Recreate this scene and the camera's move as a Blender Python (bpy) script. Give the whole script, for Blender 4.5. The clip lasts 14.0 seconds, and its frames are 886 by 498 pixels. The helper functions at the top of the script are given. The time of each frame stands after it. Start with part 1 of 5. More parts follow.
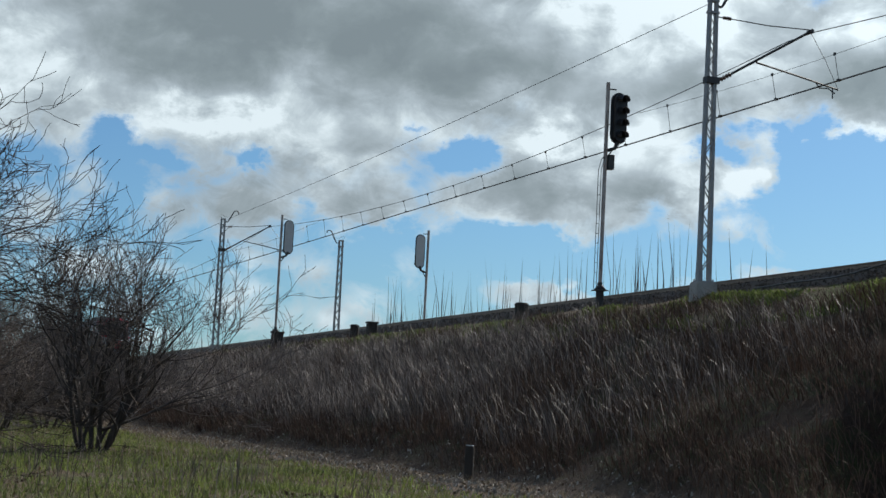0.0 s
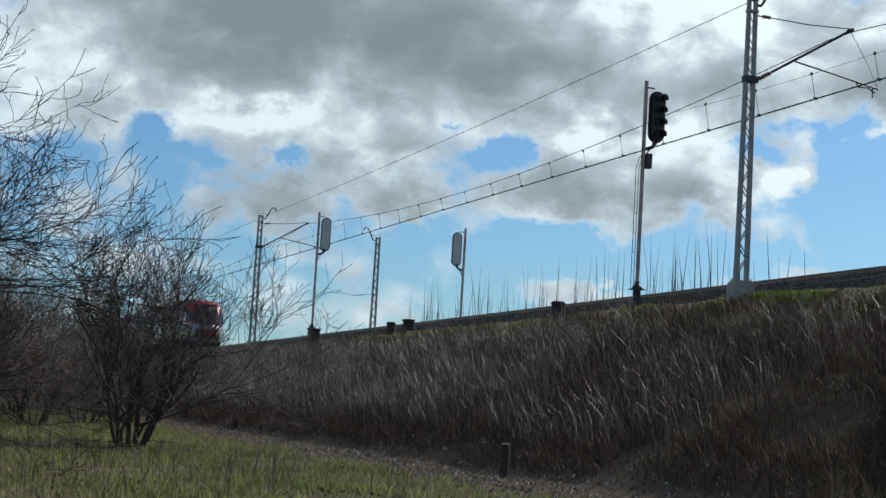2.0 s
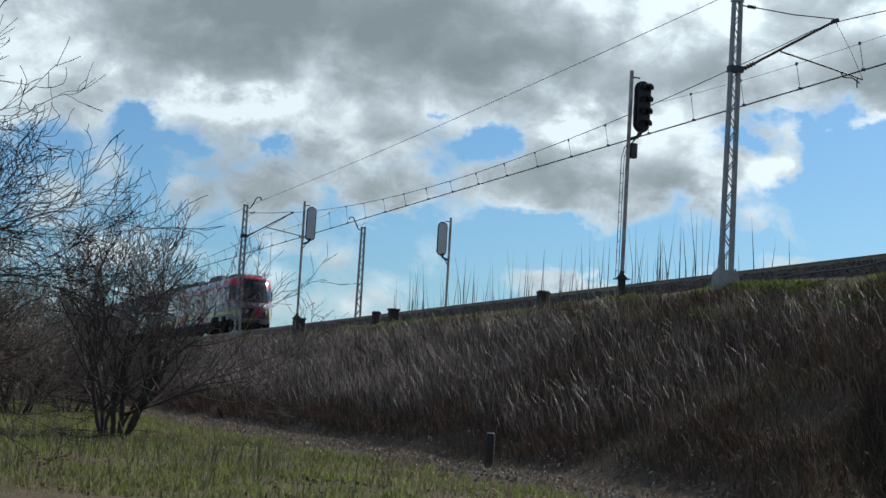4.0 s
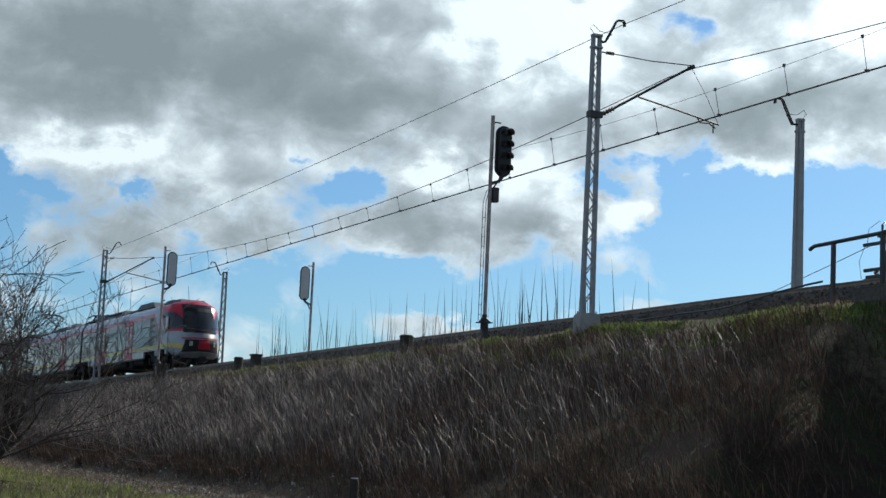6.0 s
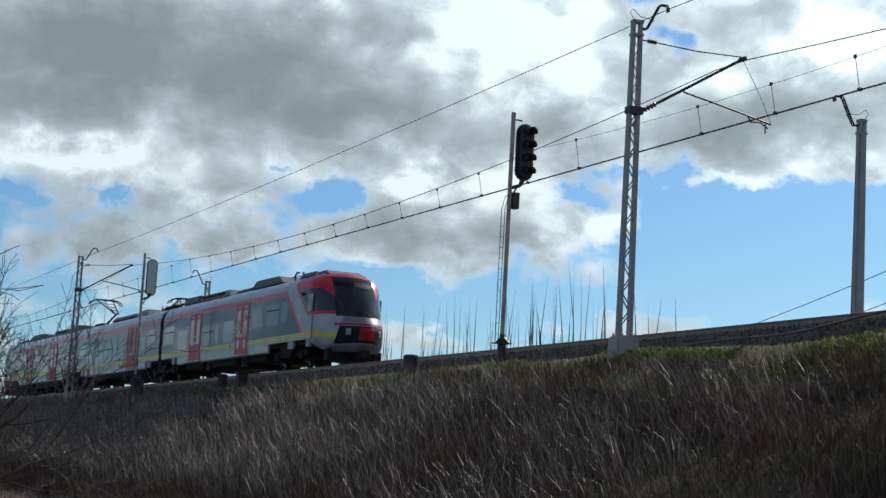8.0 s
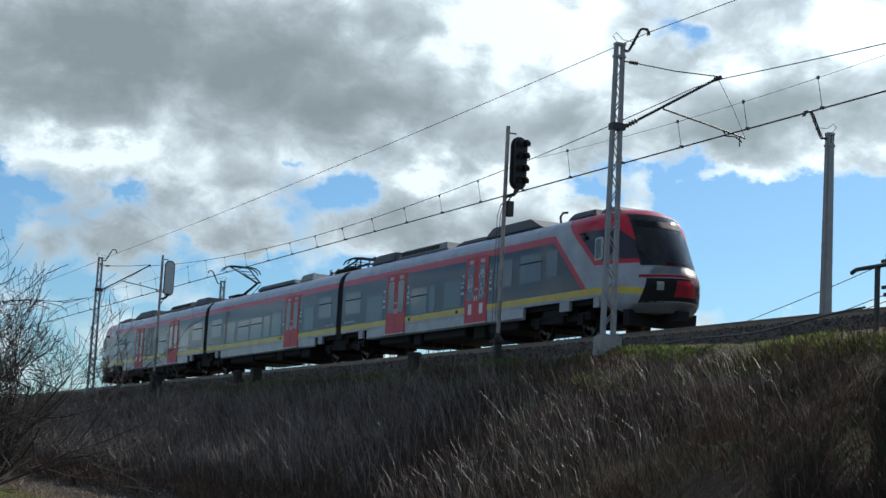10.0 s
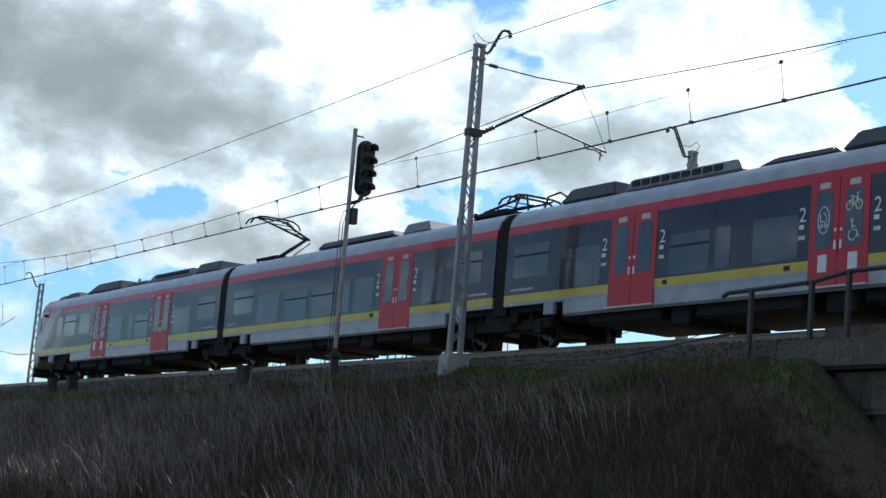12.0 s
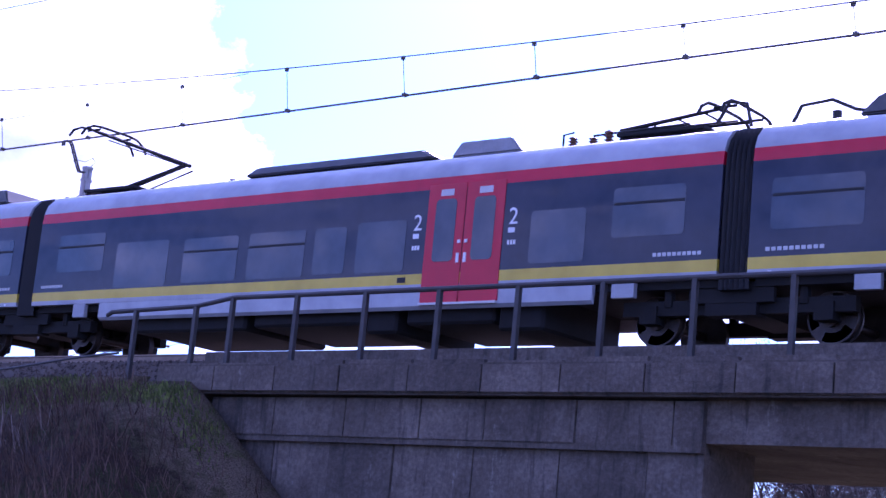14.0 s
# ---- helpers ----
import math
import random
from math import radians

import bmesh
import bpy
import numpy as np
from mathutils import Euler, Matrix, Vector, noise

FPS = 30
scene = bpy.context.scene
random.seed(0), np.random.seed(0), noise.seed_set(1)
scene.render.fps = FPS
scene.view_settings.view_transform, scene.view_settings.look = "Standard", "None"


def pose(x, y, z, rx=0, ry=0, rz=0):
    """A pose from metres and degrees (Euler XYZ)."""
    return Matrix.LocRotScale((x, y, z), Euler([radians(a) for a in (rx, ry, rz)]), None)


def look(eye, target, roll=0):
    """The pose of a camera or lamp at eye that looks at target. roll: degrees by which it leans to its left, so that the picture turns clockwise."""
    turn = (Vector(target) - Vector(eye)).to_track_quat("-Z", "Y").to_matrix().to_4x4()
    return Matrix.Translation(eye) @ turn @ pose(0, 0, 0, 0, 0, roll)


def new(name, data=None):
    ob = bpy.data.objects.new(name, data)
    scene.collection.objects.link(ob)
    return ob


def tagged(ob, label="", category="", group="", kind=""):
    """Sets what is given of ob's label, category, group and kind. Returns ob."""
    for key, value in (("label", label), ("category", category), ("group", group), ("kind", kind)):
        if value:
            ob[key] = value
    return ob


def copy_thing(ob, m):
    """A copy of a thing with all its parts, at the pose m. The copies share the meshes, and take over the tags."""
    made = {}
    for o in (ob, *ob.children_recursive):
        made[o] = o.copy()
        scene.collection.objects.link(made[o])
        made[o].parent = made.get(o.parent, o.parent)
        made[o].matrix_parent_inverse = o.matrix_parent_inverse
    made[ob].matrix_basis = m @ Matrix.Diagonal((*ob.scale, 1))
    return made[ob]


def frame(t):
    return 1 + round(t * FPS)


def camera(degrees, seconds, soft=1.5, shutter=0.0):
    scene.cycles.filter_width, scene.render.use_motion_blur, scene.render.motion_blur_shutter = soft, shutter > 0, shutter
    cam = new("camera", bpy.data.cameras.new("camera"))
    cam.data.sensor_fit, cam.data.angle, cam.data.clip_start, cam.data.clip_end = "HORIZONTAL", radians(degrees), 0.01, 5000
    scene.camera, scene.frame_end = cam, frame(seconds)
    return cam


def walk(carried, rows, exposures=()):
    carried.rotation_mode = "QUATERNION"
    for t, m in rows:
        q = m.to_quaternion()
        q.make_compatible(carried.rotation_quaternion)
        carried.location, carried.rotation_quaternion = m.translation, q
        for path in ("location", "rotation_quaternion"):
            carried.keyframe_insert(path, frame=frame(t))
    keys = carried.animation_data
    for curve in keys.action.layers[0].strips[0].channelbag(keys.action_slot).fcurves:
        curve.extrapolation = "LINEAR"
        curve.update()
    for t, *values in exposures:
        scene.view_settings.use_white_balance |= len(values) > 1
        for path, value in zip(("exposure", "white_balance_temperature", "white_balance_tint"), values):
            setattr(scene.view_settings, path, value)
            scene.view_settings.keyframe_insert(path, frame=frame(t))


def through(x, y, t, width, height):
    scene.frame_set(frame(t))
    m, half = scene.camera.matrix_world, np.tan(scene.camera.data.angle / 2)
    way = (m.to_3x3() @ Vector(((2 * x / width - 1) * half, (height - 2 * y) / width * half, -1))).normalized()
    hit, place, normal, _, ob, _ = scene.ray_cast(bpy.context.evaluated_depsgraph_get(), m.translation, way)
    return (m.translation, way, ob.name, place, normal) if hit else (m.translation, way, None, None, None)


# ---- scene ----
cam = camera(28.85, 14.0, soft=1.5)
PATH = [
    (0.0, pose(4.992, -1.327, 1.364, 96.137, -2.933, 69.182)),
    (0.5, pose(4.992, -1.327, 1.364, 96.041, -4.062, 69.699)),
    (1.0, pose(4.992, -1.327, 1.364, 96.088, -3.731, 70.046)),
    (1.5, pose(4.992, -1.327, 1.364, 96.014, -3.625, 70.273)),
    (2.0, pose(4.992, -1.327, 1.364, 96.003, -3.391, 70.367)),
    (2.5, pose(4.992, -1.327, 1.364, 95.811, -3.454, 70.048)),
    (5.0, pose(4.992, -1.327, 1.364, 95.639, -3.438, 69.797)),
    (5.5, pose(4.992, -1.327, 1.364, 96.550, -3.892, 68.638)),
    (6.0, pose(4.992, -1.327, 1.364, 97.390, -2.601, 65.367)),
    (6.5, pose(4.992, -1.327, 1.364, 97.494, -2.210, 64.889)),
    (7.0, pose(4.992, -1.327, 1.364, 97.454, -2.807, 66.120)),
    (7.5, pose(4.743, -1.300, 1.425, 97.548, -3.366, 66.380)),
    (8.0, pose(-0.459, 0.097, 2.069, 97.764, -3.225, 64.586)),
    (8.2, pose(-0.459, 0.097, 2.069, 97.818, -3.200, 64.210)),
    (10.3, pose(3.112, -1.125, 1.909, 97.548, -3.048, 65.098)),
    (10.5, pose(0.000, 0.000, 2.045, 98.148, -3.595, 63.433)),
    (11.0, pose(0.000, 0.000, 2.045, 98.243, -3.755, 61.310)),
    (11.5, pose(0.000, 0.000, 2.045, 98.428, -5.142, 58.994)),
    (12.0, pose(0.000, 0.000, 2.045, 98.621, -4.717, 59.029)),
    (12.5, pose(0.000, 0.000, 2.045, 98.411, -3.453, 58.186)),
    (13.0, pose(0.000, 0.000, 2.045, 98.217, -4.796, 56.080)),
    (13.3, pose(0.000, 0.000, 2.045, 98.523, -6.280, 52.592)),
    (13.5, pose(0.000, 0.000, 2.045, 98.916, -6.173, 48.574)),
    (13.7, pose(0.000, 0.000, 2.045, 99.698, -6.457, 44.690)),
    (14.0, pose(0.000, 0.000, 2.045, 101.137, -5.411, 38.407)),
]
EXPOSURES = [(0.0, 0.0, 6500, 10), (2.5, 0.05, 6500, 10), (5.0, 0.15, 6500, 10), (5.5, 0.22, 6500, 10), (6.5, 0.1, 6500, 10), (8.2, 0.1, 6500, 10), (10.5, 0.3, 6500, 10), (11.7, 0.52, 6500, 10),
             (13.0, 0.78, 6450, 12), (13.4, 1.0, 6300, 18), (13.6, 1.3, 5700, 34), (14.0, 1.5, 5100, 70)]
walk(cam, PATH, EXPOSURES)

# sun behind the railway, high on the right
SUN_AZ, SUN_EL = radians(-32), radians(34)
sun_way = Vector((math.sin(SUN_AZ) * math.cos(SUN_EL), math.cos(SUN_AZ) * math.cos(SUN_EL), math.sin(SUN_EL)))
sun = new("sun", bpy.data.lights.new("sun", "SUN"))
sun.data.energy, sun.data.angle, sun.data.color = 4.4, radians(0.6), (1.0, 0.95, 0.87)
sun.matrix_world = look(sun_way * 300, (0, 0, 0))


class Nodes:
    """Short hand for node trees."""

    def __init__(self, tree):
        self.tree = tree

    def add(self, kind, **values):
        n = self.tree.nodes.new(kind)
        for key, value in values.items():
            setattr(n, key, value)
        return n

    def put(self, socket, value):
        if isinstance(value, bpy.types.NodeSocket):
            self.tree.links.new(value, socket)
        else:
            socket.default_value = value

    def math(self, op, a, b=0.0, clamp=False):
        n = self.add("ShaderNodeMath", operation=op, use_clamp=clamp)
        self.put(n.inputs[0], a)
        self.put(n.inputs[1], b)
        return n.outputs[0]

    def vmath(self, op, a, b=(0, 0, 0)):
        n = self.add("ShaderNodeVectorMath", operation=op)
        self.put(n.inputs[0], a)
        self.put(n.inputs[1], b)
        return n.outputs["Value"] if op in ("LENGTH", "DOT_PRODUCT") else n.outputs[0]

    def noise(self, vec, scale, detail=4.0, rough=0.55, distort=0.0):
        n = self.add("ShaderNodeTexNoise")
        self.put(n.inputs["Vector"], vec)
        n.inputs["Scale"].default_value, n.inputs["Detail"].default_value = scale, detail
        n.inputs["Roughness"].default_value, n.inputs["Distortion"].default_value = rough, distort
        return n.outputs["Fac"]

    def ramp(self, fac, stops):
        n = self.add("ShaderNodeValToRGB")
        while len(n.color_ramp.elements) < len(stops):
            n.color_ramp.elements.new(0.5)
        for e, (p, c) in zip(n.color_ramp.elements, stops):
            e.position, e.color = p, (*c, 1)
        self.put(n.inputs[0], fac)
        return n.outputs[0]

    def mix(self, fac, a, b, blend="MIX"):
        n = self.add("ShaderNodeMix", data_type="RGBA", blend_type=blend)
        self.put(n.inputs[0], fac)
        self.put(n.inputs[6], a if isinstance(a, bpy.types.NodeSocket) else (*a, 1))
        self.put(n.inputs[7], b if isinstance(b, bpy.types.NodeSocket) else (*b, 1))
        return n.outputs[2]


def build_sky():
    world = bpy.data.worlds.new("sky")
    scene.world = world
    world.use_nodes = True
    t = world.node_tree
    t.nodes.clear()
    g = Nodes(t)
    sky = g.add("ShaderNodeTexSky", sky_type="NISHITA", sun_disc=False, sun_elevation=SUN_EL, sun_rotation=SUN_AZ,
                air_density=1.0, dust_density=0.6, ozone_density=1.4)
    way = g.add("ShaderNodeTexCoord").outputs["Generated"]
    sep = g.add("ShaderNodeSeparateXYZ")
    g.put(sep.inputs[0], way)
    # azimuth (degrees, from +y towards +x) and elevation
    az = g.math("MULTIPLY", g.math("ARCTAN2", sep.outputs[0], sep.outputs[1]), 57.2958)
    el = g.math("MULTIPLY", g.math("ARCSINE", sep.outputs[2]), 57.2958)
    cm = g.add("ShaderNodeCombineXYZ")
    g.put(cm.inputs[0], az)
    g.put(cm.inputs[1], g.math("MULTIPLY", el, 1.35))
    flat = cm.outputs[0]
    # billows bend the edges of every bank
    bend_u, bend_v = g.noise(flat, 0.3, 6.0, 0.62), g.noise(g.vmath("ADD", flat, (37.0, 11.0, 5.0)), 0.3, 6.0, 0.62)
    az = g.math("ADD", az, g.math("MULTIPLY", g.math("SUBTRACT", bend_u, 0.5), 5.5))
    el = g.math("ADD", el, g.math("MULTIPLY", g.math("SUBTRACT", bend_v, 0.5), 3.6))
    bent = g.add("ShaderNodeCombineXYZ")
    g.put(bent.inputs[0], az)
    g.put(bent.inputs[1], el)
    spot = bent.outputs[0]

    def banks(value, table):
        for a, e, rx, ry, k in table:
            off = g.vmath("MULTIPLY", g.vmath("SUBTRACT", spot, (a, e, 0.0)), (1 / rx, 1 / ry, 0.0))
            bell = g.math("POWER", 0.3679, g.vmath("DOT_PRODUCT", off, off))
            n = g.add("ShaderNodeMath", operation="MULTIPLY_ADD")
            g.put(n.inputs[0], bell)
            g.put(n.inputs[1], k)
            g.put(n.inputs[2], value)
            value = n.outputs[0]
        return value

    big = g.noise(flat, 0.105, 7.0, 0.56, 0.25)
    fine = g.noise(flat, 0.5, 10.0, 0.64, 0.5)
    wavy = g.add("ShaderNodeCombineXYZ")
    g.put(wavy.inputs[0], g.math("MULTIPLY", bend_v, 2.4))
    g.put(wavy.inputs[1], g.math("MULTIPLY", fine, 1.6))
    cells = g.add("ShaderNodeTexVoronoi", feature="SMOOTH_F1")
    g.put(cells.inputs["Vector"], g.vmath("ADD", flat, wavy.outputs[0]))
    cells.inputs["Scale"].default_value, cells.inputs["Smoothness"].default_value = 0.62, 0.35
    puff = g.math("SUBTRACT", 0.42, cells.outputs["Distance"])
    dens = g.math("ADD", g.math("MULTIPLY", g.math("SUBTRACT", big, 0.5), 0.5), g.math("MULTIPLY", g.math("SUBTRACT", fine, 0.5), 1.1))
    dens = g.math("ADD", g.math("ADD", dens, 0.13), g.math("MULTIPLY", puff, 0.5))
    for table in (GREY_DECK, CUMULUS, CLEARINGS):
        dens = banks(dens, table)
    cover = g.ramp(dens, [(0.0, (0, 0, 0)), (0.13, (0.3, 0.3, 0.3)), (0.3, (0.85, 0.85, 0.85)), (0.5, (1, 1, 1))])
    # grey undersides and shaded bodies
    grey = g.math("SUBTRACT", g.math("MULTIPLY", g.math("SUBTRACT", big, 0.22), 0.65), g.math("MULTIPLY", puff, 0.42))
    grey = g.math("ADD", grey, g.math("MULTIPLY", g.math("SUBTRACT", fine, 0.5), 0.8))
    grey = banks(grey, SHADED)
    soft = g.noise(g.vmath("ADD", flat, (3.0, -1.1, 0.0)), 0.3, 6.0, 0.55, 0.2)
    grey = g.math("ADD", grey, g.math("MULTIPLY", g.math("SUBTRACT", soft, 0.5), 1.15))
    # thin rims stay bright
    rim = g.math("MULTIPLY", g.math("SUBTRACT", dens, 0.1), 2.0, True)
    grey = g.math("MULTIPLY", grey, g.math("ADD", g.math("MULTIPLY", rim, 0.65), 0.35))
    white = g.ramp(grey, CLOUD_TONES)
    glare_dot = g.math("MAXIMUM", g.vmath("DOT_PRODUCT", way, tuple(sun_way)), 0.0)
    glare = g.math("ADD", g.math("MULTIPLY", g.math("POWER", glare_dot, 14.0), 1.3), 0.92)
    gl = g.add("ShaderNodeVectorMath", operation="SCALE")
    g.put(gl.inputs[0], white)
    g.put(gl.inputs["Scale"], glare)
    blue = g.add("ShaderNodeVectorMath", operation="MULTIPLY")
    g.put(blue.inputs[0], sky.outputs[0])
    blue.inputs[1].default_value = SKY_GAIN
    out = g.mix(cover, blue.outputs[0], gl.outputs[0])
    bg = g.add("ShaderNodeBackground")
    g.put(bg.inputs[0], out)
    bg.inputs[1].default_value = 0.1
    wo = g.add("ShaderNodeOutputWorld")
    t.links.new(bg.outputs[0], wo.inputs[0])
    world.cycles.sampling_method = "MANUAL"
    world.cycles.sample_map_resolution = 512


SKY_GAIN = (0.40, 0.64, 0.86)
CLOUD_TONES = [(0.0, (8.17, 9.4, 10.0)), (0.14, (6.17, 7.25, 7.8)), (0.3, (4.56, 5.45, 6.02)), (0.5, (3.52, 4.25, 4.69)), (0.75, (2.75, 3.4, 3.72)), (1.0, (2.33, 2.9, 3.21))]
# the high grey bank: azimuth, elevation, half width, half height, cover
GREY_DECK = [(-74.6, 13.4, 7.3, 2.44, 0.9), (-67, 13.1, 6.4, 2.06, 0.8), (-69, 15.4, 7.8, 1.13, 0.5), (-62.2, 13.9, 4.4, 2.06, 0.6), (-61.1, 11.7, 2.7, 1.13, 0.4), (-77.1, 10.4, 4.2, 0.94, 0.5), (-73.8, 9.8, 3, 0.94, 0.45), (-83.3, 11.1, 2.9, 1.88, 0.5), (-77.5, 12.7, 7.7, 2.25, 0.4)]
# heaped clouds below it: azimuth, elevation, half width, half height, cover
CUMULUS = [(-75.1, 7.8, 3.2, 1.13, 0.4), (-71.9, 7.7, 2.3, 1.13, 0.4), (-65.7, 8.8, 2.5, 1.41, 0.75), (-62.9, 9, 2.1, 1.5, 0.65), (-60.2, 8.8, 1.1, 0.71, 0.6), (-66.6, 7.3, 2.1, 0.56, 0.35), (-55.5, 12.6, 3.1, 1.31, 0.7), (-55.6, 10.9, 2.1, 0.84, 0.6), (-52.2, 13.1, 2.7, 1.69, 0.6), (-53.7, 15.5, 4.3, 0.75, 0.45), (-66.1, 4.7, 1.9, 0.34, 0.4), (-58, 5.4, 1.7, 0.23, 0.25), (-50.8, 14.2, 4.6, 2.82, 0.8), (-51.1, 15, 4.7, 3, 0.5), (-29.8, 17, 5.1, 2.25, 0.95), (-26.4, 19.3, 3, 1.13, 0.5)]
# gaps of blue: azimuth, elevation, half width, half height, cover
CLEARINGS = [(-68.6, 9.5, 1, 0.62, -0.6), (-70.6, 10, 0.8, 0.23, -0.3), (-76.3, 8.9, 0.9, 0.41, -0.5), (-79, 8.5, 1.1, 0.28, -0.45), (-60.7, 10.2, 1, 0.47, -0.55), (-57.6, 14.8, 1.2, 0.71, -0.6), (-56.5, 8.4, 2.3, 1.31, -1.23), (-52.6, 8.5, 3.4, 1.69, -1.34), (-64.6, 5.8, 4.9, 0.71, -0.7), (-73.1, 6.6, 2.8, 0.47, -0.25), (-57.8, 10.4, 0.6, 0.75, -0.5), (-41.2, 15.1, 4.3, 2.44, -1.82), (-40.7, 18.1, 4.3, 4.13, -1.4), (-80.6, 9.6, 1.1, 0.84, -0.6), (-79.8, 7.7, 1, 0.47, -0.4)]
# shaded bodies and bright heads: azimuth, elevation, half width, half height, cover
SHADED = [(-74, 13.3, 5.8, 1.69, 0.62), (-68, 12.1, 2.9, 1.03, 0.4), (-77.9, 13.3, 3.9, 1.88, 0.45), (-60.9, 11.7, 1.9, 0.75, 0.25), (-66.3, 8.1, 1.7, 0.94, 0.5), (-62.3, 8.1, 1.3, 0.56, 0.4), (-70.8, 7.6, 2.1, 0.75, 0.2), (-55.6, 12, 2.1, 0.84, 0.4), (-53.1, 12.6, 2.1, 1.03, 0.4), (-63.6, 15.1, 2.3, 1.13, -0.4), (-61.6, 13.9, 1.5, 1.13, -0.3), (-77.5, 10.2, 2.9, 0.66, -0.4), (-66.2, 9.9, 1.1, 0.38, -0.4), (-63.9, 10, 1, 0.47, -0.35), (-60, 9.1, 1, 0.53, -0.4), (-55.8, 10.2, 1.7, 0.38, -0.45), (-51.8, 14.9, 1.7, 1.13, -0.4), (-73.7, 9.2, 1.9, 0.56, -0.25), (-75.2, 7.5, 4.6, 1.7, 0.5)]
build_sky()


# ---- materials ----
def material(name, base, rough=0.7, metal=0.0, vary=0.25, scale=3.0, fine=40.0, bump=0.1, tint=None, spec=0.5, per_object=0.0, coords="Object"):
    """A surface with variation at two scales, grain and fine relief."""
    m = bpy.data.materials.new(name)
    m.use_nodes = True
    t = m.node_tree
    g = Nodes(t)
    bsdf = t.nodes["Principled BSDF"]
    vec = g.add("ShaderNodeTexCoord").outputs[coords]
    a, b = g.noise(vec, scale, 5.0, 0.6), g.noise(vec, fine, 3.0, 0.6)
    f = g.math("ADD", g.math("MULTIPLY", a, 0.65), g.math("MULTIPLY", b, 0.35))
    lo = tuple(c * (1 - vary) for c in base)
    hi = tuple(min(1, c * (1 + vary)) for c in (tint or base))
    col = g.ramp(f, [(0.3, lo), (0.7, hi)])
    if per_object:
        rnd = g.add("ShaderNodeObjectInfo").outputs["Random"]
        hsv = g.add("ShaderNodeHueSaturation")
        g.put(hsv.inputs["Color"], col)
        g.put(hsv.inputs["Value"], g.math("ADD", g.math("MULTIPLY", rnd, 2 * per_object), 1 - per_object))
        col = hsv.outputs[0]
    g.put(bsdf.inputs["Base Color"], col)
    g.put(bsdf.inputs["Roughness"], g.math("ADD", g.math("MULTIPLY", b, 0.2), rough - 0.1, True))
    bsdf.inputs["Metallic"].default_value = metal
    bsdf.inputs["Specular IOR Level"].default_value = spec
    if bump:
        n = g.add("ShaderNodeBump")
        n.inputs["Strength"].default_value = bump
        n.inputs["Distance"].default_value = 0.02
        g.put(n.inputs["Height"], f)
        g.put(bsdf.inputs["Normal"], n.outputs[0])
    return m


M = {
    "concrete": material("concrete", (0.33, 0.31, 0.28), 0.9, 0, 0.35, 1.2, 30, 0.4),
    "steel": material("galvanised_steel", (0.29, 0.285, 0.28), 0.55, 0.4, 0.2, 4, 60, 0.1),
    "dark_steel": material("dark_painted_steel", (0.05, 0.047, 0.045), 0.55, 0.2, 0.3, 4, 60, 0.1),
    "rust": material("rusty_steel", (0.16, 0.085, 0.05), 0.85, 0.1, 0.4, 5, 60, 0.3),
    "rail": material("rail_steel", (0.22, 0.16, 0.12), 0.5, 0.6, 0.3, 6, 60, 0.1),
    "black": material("black_enamel", (0.018, 0.018, 0.02), 0.45, 0, 0.2, 6, 60, 0.05),
    "plate": material("grey_back_plate", (0.50, 0.50, 0.49), 0.5, 0.2, 0.12, 4, 50, 0.05),
    "wire": material("copper_wire", (0.10, 0.088, 0.08), 0.5, 0.7, 0.2, 4, 60, 0),
    "ceramic": material("brown_ceramic", (0.13, 0.07, 0.045), 0.3, 0, 0.2, 6, 60, 0),
    "ballast": material("ballast_stone", (0.072, 0.056, 0.043), 0.95, 0, 0.45, 1.0, 14, 0.8, per_object=0.3),
    "dark_wood": material("tarred_wood", (0.036, 0.028, 0.022), 0.8, 0, 0.4, 3, 60, 0.3),
}


